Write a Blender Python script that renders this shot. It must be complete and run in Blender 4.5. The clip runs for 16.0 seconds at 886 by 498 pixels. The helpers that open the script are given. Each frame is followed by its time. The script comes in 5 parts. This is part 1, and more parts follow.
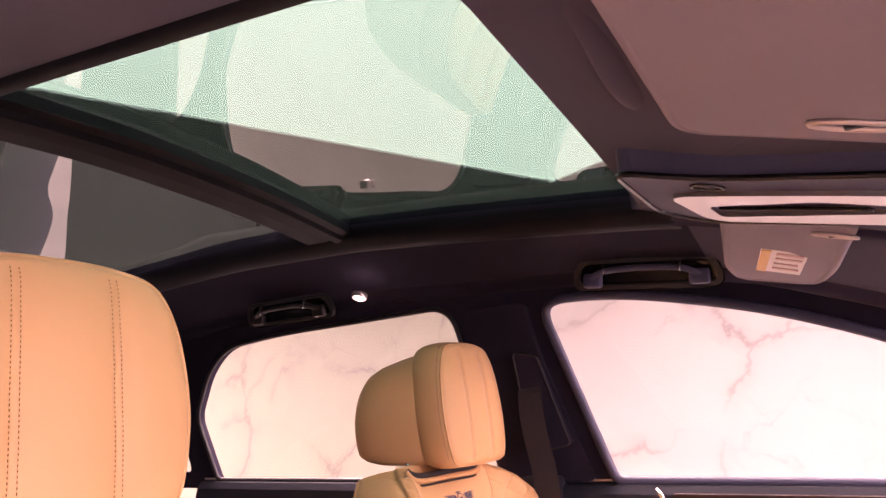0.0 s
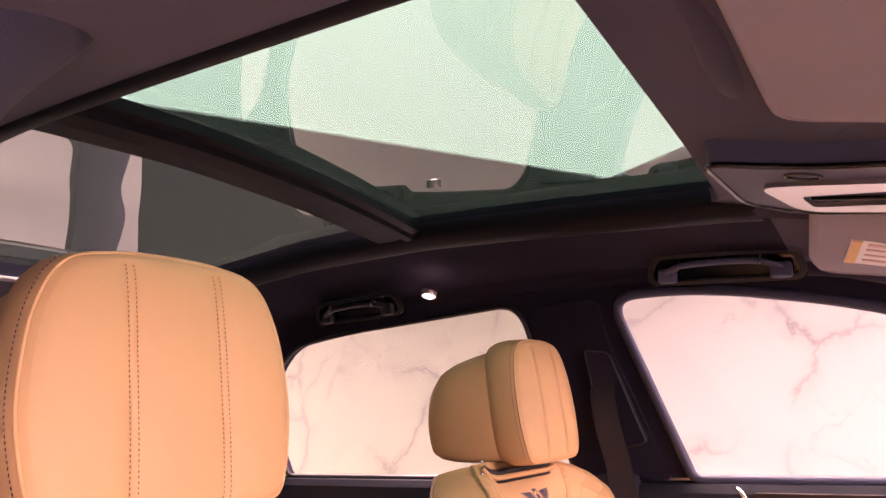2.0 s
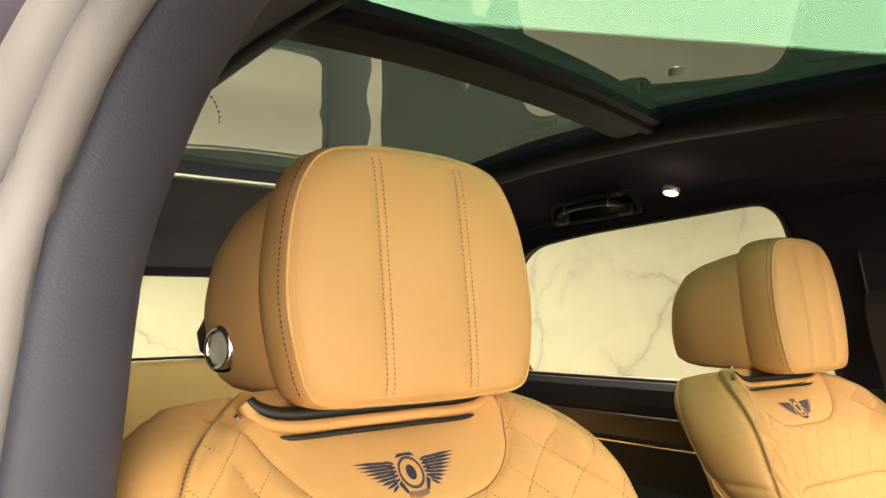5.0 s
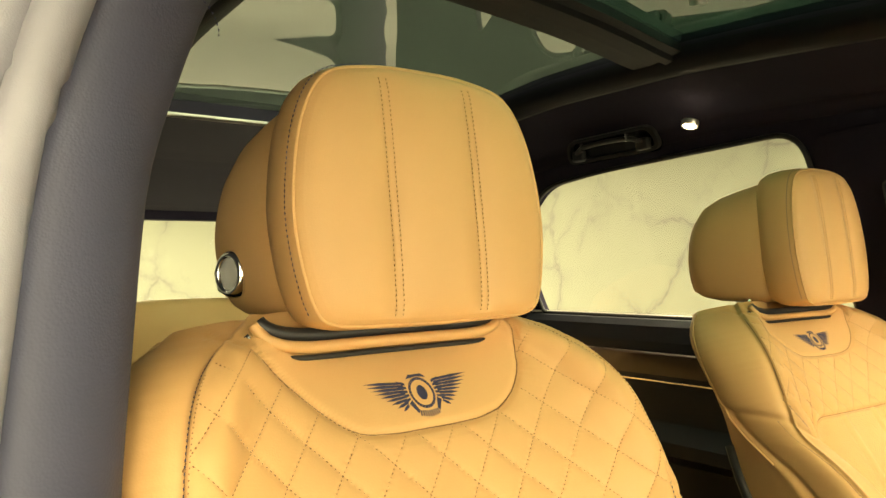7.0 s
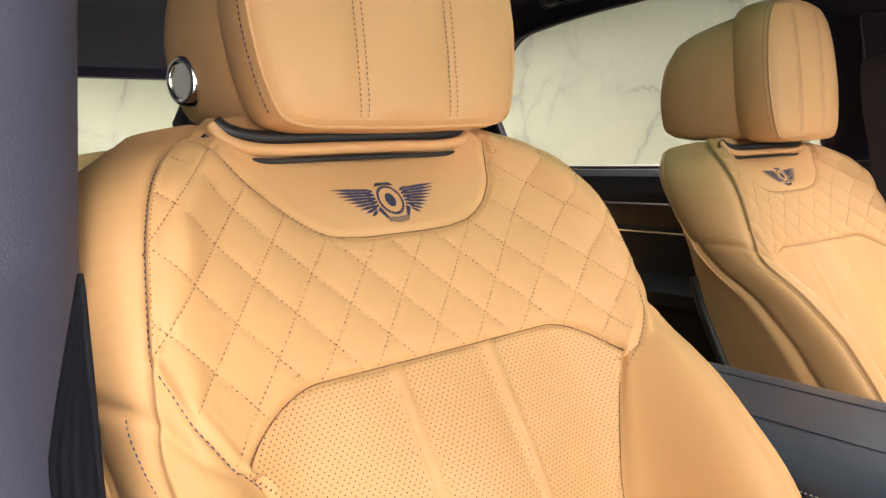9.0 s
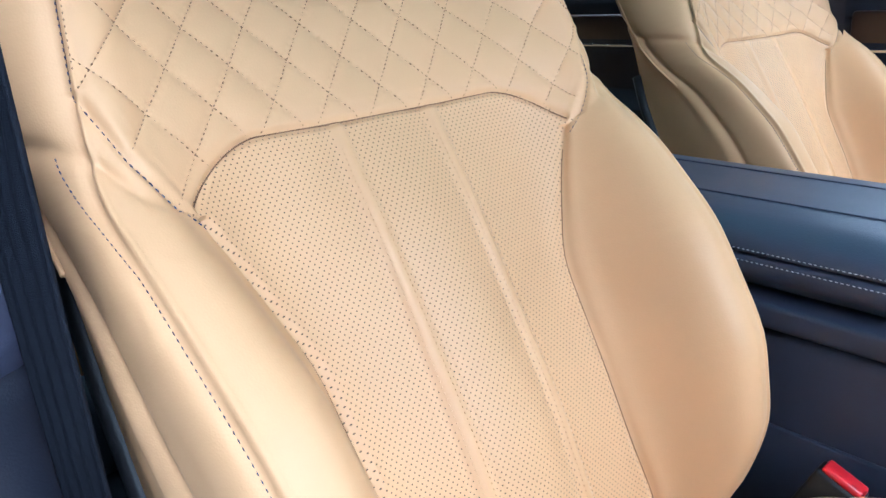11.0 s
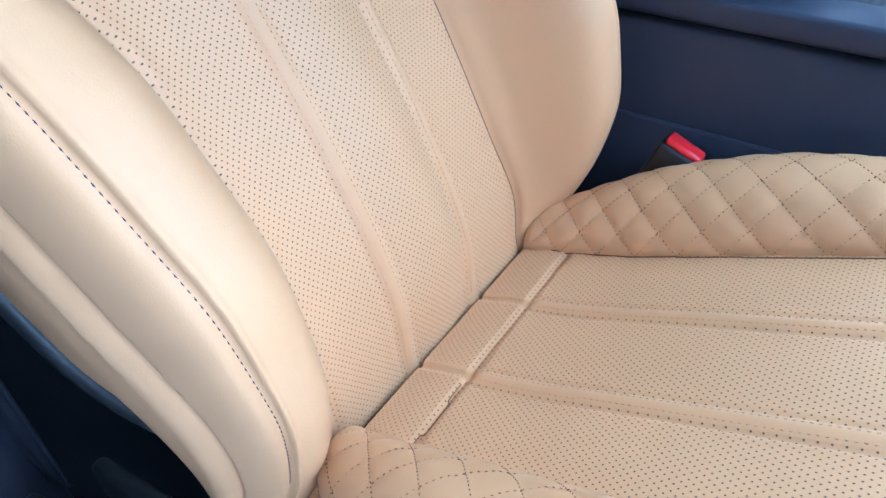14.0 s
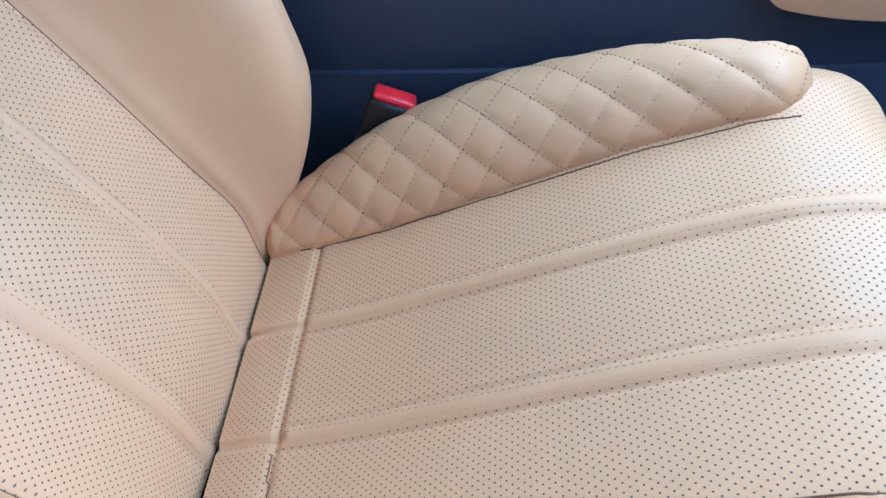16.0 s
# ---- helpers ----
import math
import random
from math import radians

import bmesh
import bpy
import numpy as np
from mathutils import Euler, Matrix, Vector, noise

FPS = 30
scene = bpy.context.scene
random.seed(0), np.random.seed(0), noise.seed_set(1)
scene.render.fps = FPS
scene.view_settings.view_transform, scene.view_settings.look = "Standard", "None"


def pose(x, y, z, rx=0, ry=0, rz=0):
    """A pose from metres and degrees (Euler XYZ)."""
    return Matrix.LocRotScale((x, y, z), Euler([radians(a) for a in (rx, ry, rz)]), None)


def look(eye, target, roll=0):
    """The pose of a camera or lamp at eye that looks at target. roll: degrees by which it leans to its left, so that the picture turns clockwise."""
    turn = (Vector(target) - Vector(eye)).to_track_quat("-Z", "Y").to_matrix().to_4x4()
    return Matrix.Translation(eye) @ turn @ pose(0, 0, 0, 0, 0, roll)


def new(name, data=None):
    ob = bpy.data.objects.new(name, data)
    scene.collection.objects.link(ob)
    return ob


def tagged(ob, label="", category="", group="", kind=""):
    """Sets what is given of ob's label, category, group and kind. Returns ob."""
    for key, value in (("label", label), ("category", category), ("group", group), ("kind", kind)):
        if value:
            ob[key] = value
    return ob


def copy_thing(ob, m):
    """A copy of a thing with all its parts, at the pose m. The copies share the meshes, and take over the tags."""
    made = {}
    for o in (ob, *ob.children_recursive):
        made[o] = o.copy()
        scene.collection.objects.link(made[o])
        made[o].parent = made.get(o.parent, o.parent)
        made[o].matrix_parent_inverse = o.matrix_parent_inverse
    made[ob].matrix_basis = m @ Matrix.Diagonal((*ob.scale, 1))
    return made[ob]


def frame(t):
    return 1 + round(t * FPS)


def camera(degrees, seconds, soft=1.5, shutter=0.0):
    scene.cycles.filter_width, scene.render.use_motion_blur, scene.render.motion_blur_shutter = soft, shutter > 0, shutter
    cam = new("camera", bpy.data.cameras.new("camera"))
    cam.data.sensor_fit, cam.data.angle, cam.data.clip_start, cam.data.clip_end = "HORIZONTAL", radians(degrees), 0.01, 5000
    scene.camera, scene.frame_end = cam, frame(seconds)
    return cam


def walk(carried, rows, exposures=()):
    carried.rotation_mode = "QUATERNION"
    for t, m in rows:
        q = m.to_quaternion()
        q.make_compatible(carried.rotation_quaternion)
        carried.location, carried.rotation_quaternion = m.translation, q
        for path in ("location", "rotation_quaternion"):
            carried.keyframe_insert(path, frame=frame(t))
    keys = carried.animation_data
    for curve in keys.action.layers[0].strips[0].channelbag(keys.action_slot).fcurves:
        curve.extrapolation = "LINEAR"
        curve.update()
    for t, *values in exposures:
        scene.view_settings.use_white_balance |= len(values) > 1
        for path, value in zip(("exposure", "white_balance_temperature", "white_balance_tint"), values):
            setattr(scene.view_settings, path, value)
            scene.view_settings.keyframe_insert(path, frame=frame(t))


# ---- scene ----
cam = camera(64.0, 16.0)
PATH = [
    (0, (0.646, -0.74, 1.42), (-0.324, 0.954, 1.853), -3.1),
    (0.5, (0.639, -0.749, 1.42), (-0.342, 0.93, 1.887), -3.0),
    (1, (0.635, -0.745, 1.421), (-0.367, 0.919, 1.896), -3.0),
    (1.5, (0.626, -0.751, 1.417), (-0.407, 0.896, 1.883), -3.0),
    (2, (0.608, -0.766, 1.416), (-0.477, 0.856, 1.857), -3.0),
    (2.5, (0.592, -0.775, 1.413), (-0.56, 0.807, 1.824), -2.9),
    (3, (0.592, -0.779, 1.406), (-0.68, 0.719, 1.775), -2.6),
    (3.5, (0.584, -0.777, 1.405), (-0.81, 0.623, 1.72), -2.2),
    (4, (0.578, -0.765, 1.407), (-0.908, 0.546, 1.675), -1.7),
    (6.5, (0.576, -0.74, 1.392), (-1.049, 0.419, 1.517), -1.2),
    (7, (0.575, -0.736, 1.381), (-1.049, 0.43, 1.443), -1.5),
    (8, (0.569, -0.73, 1.344), (-1.038, 0.458, 1.262), -1.8),
    (8.5, (0.562, -0.727, 1.329), (-1.026, 0.475, 1.151), -2.0),
    (9, (0.56, -0.727, 1.314), (-1.004, 0.488, 1.034), -2.2),
    (11.3, (0.574, -0.739, 1.232), (-0.813, 0.499, 0.494), -3.5),
    (11.5, (0.582, -0.745, 1.226), (-0.791, 0.488, 0.456), -3.6),
    (12, (0.56, -0.772, 1.209), (-0.675, 0.543, 0.348), -3.1),
    (12.5, (0.566, -0.781, 1.195), (-0.588, 0.558, 0.26), -3.1),
    (13, (0.565, -0.759, 1.193), (-0.494, 0.564, 0.132), -3.1),
    (13.5, (0.562, -0.749, 1.186), (-0.417, 0.544, 0.016), -2.5),
    (14, (0.561, -0.73, 1.176), (-0.347, 0.516, -0.098), -2.6),
    (14.5, (0.562, -0.7, 1.168), (-0.292, 0.492, -0.191), -4.0),
    (15, (0.562, -0.677, 1.161), (-0.152, 0.547, -0.25), -4.3),
    (15.5, (0.54, -0.655, 1.169), (0.073, 0.63, -0.291), -4.7),
    (16, (0.522, -0.636, 1.192), (0.32, 0.661, -0.318), -6.0),
]
EXPO = [(0.0, 1.70, 8000, 67), (2.0, 1.65, 8000, 63), (3.0, 1.58, 8200, 52), (3.5, 1.55, 8500, 37), (4.2, 1.57, 9300, 17), (6.5, 1.55, 11400, -4), (7.4, 1.48, 12600, -7),
        (8.05, 1.38, 8300, 6), (9.0, 1.33, 7200, 10), (11.5, 1.25, 4300, 2), (12.5, 1.23, 4300, 3), (14.0, 1.19, 4000, 1), (16.0, 1.06, 3800, 1)]
walk(cam, [(t, look(eye, target, roll)) for t, eye, target, roll in PATH], EXPO)

# ---------------------------------------------------------------- helpers of this scene
YC = 0.017            # middle line of the car
NEAR_Y = -0.387       # middle of the near front seat
PANEL_TURN = radians(-25.2)


def mesh_of(name, verts, faces, mats, smooth=True, idx=None, uv=None):
    me = bpy.data.meshes.new(name)
    me.from_pydata([tuple(map(float, v)) for v in verts], [], [tuple(map(int, f)) for f in faces])
    for m in (mats if isinstance(mats, (list, tuple)) else [mats]):
        me.materials.append(m)
    if smooth:
        me.polygons.foreach_set("use_smooth", [True] * len(me.polygons))
    if idx is not None:
        me.polygons.foreach_set("material_index", [int(i) for i in idx])
    if uv is not None:
        lay = me.uv_layers.new(name="UVMap")
        vi = np.zeros(len(me.loops), dtype=np.int32)
        me.loops.foreach_get("vertex_index", vi)
        lay.data.foreach_set("uv", np.asarray(uv, dtype=np.float32)[vi].ravel())
    me.update()
    return me


def add(name, me, parent=None, label="", category="", kind="", group="", at=None):
    ob = new(name, me)
    if parent is not None:
        ob.parent = parent
    if at is not None:
        ob.matrix_basis = at
    return tagged(ob, label, category, group, kind)


def part(name, bm, mat, parent, label="", smooth=True):
    me = bpy.data.meshes.new(name)
    bm.to_mesh(me)
    bm.free()
    me.materials.append(mat)
    if smooth:
        me.polygons.foreach_set("use_smooth", [True] * len(me.polygons))
    return add(name, me, parent, label)


def thing(name, label, category, at=(0, 0, 0), group="", kind=""):
    ob = new(name)
    ob.location = at
    return tagged(ob, label, category, group, kind)


def bm_box(x0, x1, y0, y1, z0, z1, r=0.004, seg=2, bm=None):
    bm = bm or bmesh.new()
    m = Matrix.Translation(((x0 + x1) / 2, (y0 + y1) / 2, (z0 + z1) / 2)) @ Matrix.Diagonal((x1 - x0, y1 - y0, z1 - z0, 1))
    got = bmesh.ops.create_cube(bm, size=1, matrix=m)
    if r > 0:
        es = list({e for v in got["verts"] for e in v.link_edges})
        bmesh.ops.bevel(bm, geom=es, offset=r, segments=seg, affect="EDGES", profile=0.5)
    return bm


def smooth_table(xs, ys, x, soft=0.012):
    """Values of a short table at x, rounded off by averaging neighbours."""
    x = np.asarray(x, float)
    acc = np.zeros_like(x)
    ws = ((-2, 1), (-1, 2), (0, 3), (1, 2), (2, 1))
    for k, w in ws:
        acc += w * np.interp(x + k * soft, xs, ys)
    return acc / 9


def spline(points, n, closed=False):
    """Catmull-Rom through points (k,3), n samples a stretch."""
    p = np.asarray(points, float)
    k = len(p)
    out = []
    for i in range(k if closed else k - 1):
        if closed:
            a, b, c, d = p[(i - 1) % k], p[i], p[(i + 1) % k], p[(i + 2) % k]
        else:
            b, c = p[i], p[i + 1]
            a = p[i - 1] if i else 2 * b - c
            d = p[i + 2] if i + 2 < k else 2 * c - b
        for j in range(n):
            t = j / n
            out.append(0.5 * (2 * b + (c - a) * t + (2 * a - 5 * b + 4 * c - d) * t * t + (3 * b - a - 3 * c + d) * t ** 3))
    if not closed:
        out.append(p[-1])
    return np.array(out)


def tube(points, radius, sides=8, closed=False, flat=1.0, up=(0, 0, 1)):
    """Vertices and faces of a round bar along points; flat squeezes it along up."""
    p = np.asarray(points, float)
    k = len(p)
    tan = np.roll(p, -1, 0) - np.roll(p, 1, 0) if closed else np.gradient(p, axis=0)
    tan /= np.linalg.norm(tan, axis=1)[:, None] + 1e-12
    ref = np.tile(np.array(up, float), (k, 1))
    side = np.cross(tan, ref)
    side /= np.linalg.norm(side, axis=1)[:, None] + 1e-9
    top = np.cross(side, tan)
    r = np.broadcast_to(np.asarray(radius, float), (k,))
    verts, faces = [], []
    for i in range(k):
        for j in range(sides):
            a = 2 * math.pi * j / sides
            verts.append(p[i] + r[i] * (math.cos(a) * side[i] + flat * math.sin(a) * top[i]))
    for i in range(k if closed else k - 1):
        for j in range(sides):
            a, b = i * sides + j, i * sides + (j + 1) % sides
            c, d = ((i + 1) % k) * sides + (j + 1) % sides, ((i + 1) % k) * sides + j
            faces.append((a, b, c, d))
    if not closed:
        faces.append(tuple(range(sides))[::-1])
        faces.append(tuple((k - 1) * sides + j for j in range(sides)))
    return verts, faces


def dashes(points, normals, step, length, width, lift=0.0006):
    """A row of sewing stitches along a line on a surface: small six-sided grains."""
    p = np.asarray(points, float)
    nrm = np.asarray(normals, float)
    s = np.r_[0, np.cumsum(np.linalg.norm(np.diff(p, axis=0), axis=1))]
    verts, faces = [], []
    for c in np.arange(step / 2, s[-1], step):
        a, b = [np.array([np.interp(q, s, p[:, i]) for i in range(3)]) for q in (c - length / 2, c + length / 2)]
        n = np.array([np.interp(c, s, nrm[:, i]) for i in range(3)])
        n /= np.linalg.norm(n) + 1e-9
        d = b - a
        w = np.cross(n, d)
        w *= width / 2 / (np.linalg.norm(w) + 1e-9)
        m = (a + b) / 2
        k = len(verts)
        o = n * lift
        verts += [a - n * 0.0006, b - n * 0.0006, m + w - n * 0.0002, m - w - n * 0.0002, m + o + d * 0.22, m + o - d * 0.22]
        faces += [(k, k + 2, k + 5), (k + 5, k + 2, k + 4), (k + 4, k + 2, k + 1), (k, k + 5, k + 3), (k + 5, k + 4, k + 3), (k + 4, k + 1, k + 3)]
    return verts, faces


def thread(name, runs, step, length, width, mat, parent, label="", lift=0.0007):
    vs, fs = [], []
    for pts, nr in runs:
        if len(pts) < 2:
            continue
        a, b = dashes(pts, nr, step, length, width, lift)
        fs += [tuple(i + len(vs) for i in f) for f in b]
        vs += a
    return add(name, mesh_of(name, vs, fs, mat, False), parent, label, kind="stuff")


def grid_faces(rows, cols, closed=False):
    f = []
    for i in range(rows - 1):
        for j in range(cols if closed else cols - 1):
            a, b = i * cols + j, i * cols + (j + 1) % cols
            f.append((a, b, b + cols, a + cols))
    return f


def loft(sections, closed=False, caps=False):
    """Skin over sections, each an equal number of points."""
    s = [np.asarray(q, float) for q in sections]
    verts = np.concatenate(s)
    k = len(s[0])
    faces = grid_faces(len(s), k, closed)
    if caps and closed:
        faces.append(tuple(range(k))[::-1])
        faces.append(tuple((len(s) - 1) * k + j for j in range(k)))
    return verts, faces


def plate(outer, holes, place, thick, push):
    """A plate with openings through it. outer, holes: 2D outlines; place maps (a, b) to a point; push: the way in which it is thick."""
    from mathutils.geometry import tessellate_polygon
    loops = [outer] + list(holes)
    flat = [p for lp in loops for p in lp]
    tris = tessellate_polygon([[Vector((a, b, 0)) for a, b in lp] for lp in loops])
    front = [np.array(place(a, b), float) for a, b in flat]
    back = [q + np.array(push, float) * thick for q in front]
    n = len(flat)
    faces = [tuple(t) for t in tris] + [tuple(i + n for i in t)[::-1] for t in tris]
    k = 0
    for lp in loops:
        m = len(lp)
        for i in range(m):
            a, b = k + i, k + (i + 1) % m
            faces.append((a, b, b + n, a + n))
        k += m
    return front + back, faces


def sheet(outline, place, toward):
    """A single pane over a 2D outline, its face turned to the given way."""
    from mathutils.geometry import tessellate_polygon
    tris = [tuple(t) for t in tessellate_polygon([[Vector((a, b, 0)) for a, b in outline]])]
    vs = [np.array(place(a, b), float) for a, b in outline]
    n = np.cross(vs[tris[0][1]] - vs[tris[0][0]], vs[tris[0][2]] - vs[tris[0][0]])
    if n @ np.array(toward, float) < 0:
        tris = [t[::-1] for t in tris]
    return vs, tris


def rounded(points, r, n=6):
    """A 2D outline with its corners rounded; r: one radius or one a corner."""
    out = []
    k = len(points)
    for i in range(k):
        p, a, b = (np.array(points[j % k], float) for j in (i, i - 1, i + 1))
        rr = r[i] if isinstance(r, (list, tuple)) else r
        da, db = a - p, b - p
        rr = min(rr, 0.45 * np.linalg.norm(da), 0.45 * np.linalg.norm(db))
        s, e = p + da / np.linalg.norm(da) * rr, p + db / np.linalg.norm(db) * rr
        for j in range(n + 1):
            t = j / n
            out.append(tuple((1 - t) ** 2 * s + 2 * t * (1 - t) * p + t * t * e))
    return out


# ---------------------------------------------------------------- world and lights
world = bpy.data.worlds.new("showroom_world")
scene.world = world
world.use_nodes = True
bg = world.node_tree.nodes["Background"]
bg.inputs[0].default_value, bg.inputs[1].default_value = (0.9, 0.95, 1.0, 1), 0.05


# ---------------------------------------------------------------- materials
def material(name):
    m = bpy.data.materials.new(name)
    m.use_nodes = True
    nt = m.node_tree
    return m, nt, nt.nodes["Principled BSDF"]


def node(nt, kind, **sets):
    nd = nt.nodes.new(kind)
    for k, v in sets.items():
        if k == "operation":
            nd.operation = v
        elif k == "blend":
            nd.data_type, nd.blend_type = "RGBA", v
        else:
            nd.inputs[k].default_value = v
    return nd


def math_node(nt, op, a, b=None, c=None):
    nd = nt.nodes.new("ShaderNodeMath")
    nd.operation = op
    for i, v in enumerate((a, b, c)):
        if v is None:
            continue
        if isinstance(v, (int, float)):
            nd.inputs[i].default_value = v
        else:
            nt.links.new(v, nd.inputs[i])
    return nd.outputs[0]


def mix_colour(nt, fac, a, b):
    nd = nt.nodes.new("ShaderNodeMix")
    nd.data_type = "RGBA"
    for sock, v in ((nd.inputs[0], fac), (nd.inputs[6], a), (nd.inputs[7], b)):
        if isinstance(v, (int, float)):
            sock.default_value = v
        elif isinstance(v, tuple):
            sock.default_value = (*v, 1)
        else:
            nt.links.new(v, sock)
    return nd.outputs[2]


def grained(name, colour, rough=0.5, grain=900.0, bump=0.15, mottle=0.12, spec=0.4, metal=0.0, sheen=0.0, cell=True):
    """Leather, moulded plastic, cloth: a fine pebbled grain and a slow mottling."""
    m, nt, b = material(name)
    co = nt.nodes.new("ShaderNodeTexCoord")
    slow = node(nt, "ShaderNodeTexNoise", Scale=9.0, Detail=4.0)
    nt.links.new(co.outputs["Object"], slow.inputs["Vector"])
    dark = tuple(c * (1 - mottle) for c in colour)
    lite = tuple(min(1, c * (1 + mottle * 0.6)) for c in colour)
    nt.links.new(mix_colour(nt, slow.outputs["Fac"], dark, lite), b.inputs["Base Color"])
    if cell:
        fine = node(nt, "ShaderNodeTexVoronoi", Scale=grain)
        fine_out = fine.outputs["Distance"]
    else:
        fine = node(nt, "ShaderNodeTexNoise", Scale=grain, Detail=2.0)
        fine_out = fine.outputs["Fac"]
    nt.links.new(co.outputs["Object"], fine.inputs["Vector"])
    bp = node(nt, "ShaderNodeBump", Strength=bump, Distance=0.0006)
    nt.links.new(fine_out, bp.inputs["Height"])
    nt.links.new(bp.outputs["Normal"], b.inputs["Normal"])
    rg = math_node(nt, "MULTIPLY_ADD", slow.outputs["Fac"], 0.16, rough - 0.08)
    nt.links.new(rg, b.inputs["Roughness"])
    b.inputs["Specular IOR Level"].default_value = spec
    b.inputs["Metallic"].default_value = metal
    if sheen:
        b.inputs["Sheen Weight"].default_value = sheen
    return m


def plain(name, colour, rough=0.4, metal=0.0, glow=0.0):
    m, nt, b = material(name)
    b.inputs["Base Color"].default_value = (*colour, 1)
    b.inputs["Roughness"].default_value, b.inputs["Metallic"].default_value = rough, metal
    if glow:
        b.inputs["Emission Color"].default_value = (*colour, 1)
        b.inputs["Emission Strength"].default_value = glow
    return m


TAN = (0.60, 0.345, 0.16)
leather = grained("tan_leather", TAN, 0.52, 700.0, 0.12, 0.06, 0.32)


def perforated(name, colour):
    """The same leather, punched with staggered rows of small holes; UV in metres."""
    m = grained(name, colour, 0.5, 700.0, 0.08, 0.05, 0.38)
    nt, b = m.node_tree, m.node_tree.nodes["Principled BSDF"]
    uv = nt.nodes.new("ShaderNodeUVMap")
    sep = nt.nodes.new("ShaderNodeSeparateXYZ")
    nt.links.new(uv.outputs[0], sep.inputs[0])
    px, py = 0.0050, 0.0062
    d = None
    for off in (0.0, 0.5):
        fx = math_node(nt, "FRACT", math_node(nt, "MULTIPLY_ADD", sep.outputs[0], 1 / px, 200 + off))
        fy = math_node(nt, "FRACT", math_node(nt, "MULTIPLY_ADD", sep.outputs[1], 1 / py, 200 + off))
        ax = math_node(nt, "MULTIPLY", math_node(nt, "SUBTRACT", fx, 0.5), px)
        ay = math_node(nt, "MULTIPLY", math_node(nt, "SUBTRACT", fy, 0.5), py)
        r = math_node(nt, "SQRT", math_node(nt, "ADD", math_node(nt, "MULTIPLY", ax, ax), math_node(nt, "MULTIPLY", ay, ay)))
        d = r if d is None else math_node(nt, "MINIMUM", d, r)
    hole = math_node(nt, "SUBTRACT", 1.0, math_node(nt, "SMOOTH_MIN", 1.0, math_node(nt, "MULTIPLY", math_node(nt, "MAXIMUM", math_node(nt, "SUBTRACT", d, 0.00036), 0.0), 2600.0), 0.05))
    # the sewn ribs are left unpunched
    rib = math_node(nt, "ABSOLUTE", math_node(nt, "SUBTRACT", math_node(nt, "ABSOLUTE", sep.outputs[0]), 0.0475))
    hole = math_node(nt, "MULTIPLY", hole, math_node(nt, "GREATER_THAN", rib, 0.0072))
    old = b.inputs["Base Color"].links[0].from_socket
    nt.links.new(mix_colour(nt, hole, old, (0.085, 0.052, 0.028)), b.inputs["Base Color"])
    bp2 = node(nt, "ShaderNodeBump", Strength=0.5, Distance=0.0008)
    nt.links.new(math_node(nt, "SUBTRACT", 1.0, hole), bp2.inputs["Height"])
    nt.links.new(b.inputs["Normal"].links[0].from_socket, bp2.inputs["Normal"])
    nt.links.new(bp2.outputs["Normal"], b.inputs["Normal"])
    return m


leather_holes = perforated("perforated_tan_leather", TAN)
# brown for the shade in the sewn seams, laid as thin tubes
seam_brown = plain("seam_shadow_brown", (0.16, 0.075, 0.03), 0.8)
thread_tan = plain("tan_thread", (0.20, 0.10, 0.042), 0.8)
thread_mid = plain("mid_tan_thread", (0.26, 0.14, 0.055), 0.8)
mat_rubber = grained("dark_rubber_mat", (0.035, 0.036, 0.04), 0.6, 900.0, 0.2, 0.1, 0.3)
thread_light = plain("pale_tan_thread", (0.56, 0.32, 0.15), 0.8)
thread_dark = plain("dark_blue_thread", (0.028, 0.03, 0.075), 0.8)
thread_grey = plain("silver_thread", (0.42, 0.43, 0.46), 0.7)
# the navy leather set darker, for the shade deep down beside the console
console_leather = grained("shaded_navy_leather", (0.036, 0.040, 0.064), 0.48, 600.0, 0.2, 0.15, 0.35)
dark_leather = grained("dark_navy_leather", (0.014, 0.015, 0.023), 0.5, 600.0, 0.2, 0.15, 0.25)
navy_leather = grained("navy_leather", (0.044, 0.050, 0.080), 0.42, 600.0, 0.2, 0.15, 0.45)
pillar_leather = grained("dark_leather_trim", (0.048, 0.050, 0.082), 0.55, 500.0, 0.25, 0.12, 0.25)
trim_leather = grained("charcoal_leather_trim", (0.068, 0.071, 0.122), 0.55, 500.0, 0.25, 0.12, 0.25)
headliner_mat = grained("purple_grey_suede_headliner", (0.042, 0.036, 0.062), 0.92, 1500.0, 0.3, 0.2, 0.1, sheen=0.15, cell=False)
# the headliner suede again, darkened for the shade along the far side
shaded_headliner_mat = grained("shaded_suede_headliner", (0.018, 0.0155, 0.027), 0.95, 1500.0, 0.3, 0.2, 0.08, cell=False)
visor_mat = grained("grey_suede_visor", (0.230, 0.200, 0.235), 0.9, 1500.0, 0.25, 0.12, 0.1, sheen=0.2, cell=False)
black_plastic = grained("black_moulded_plastic", (0.014, 0.014, 0.016), 0.45, 1200.0, 0.2, 0.2, 0.4)
matte_black = grained("matte_black_trim", (0.006, 0.006, 0.010), 0.55, 1200.0, 0.2, 0.2, 0.12)
gloss_black = plain("gloss_black_plastic", (0.01, 0.01, 0.012), 0.12)
rubber = grained("grey_door_seal", (0.20, 0.195, 0.235), 0.55, 900.0, 0.2, 0.1, 0.3)
webbing = grained("black_belt_webbing", (0.010, 0.011, 0.016), 0.65, 1400.0, 0.6, 0.1, 0.1)
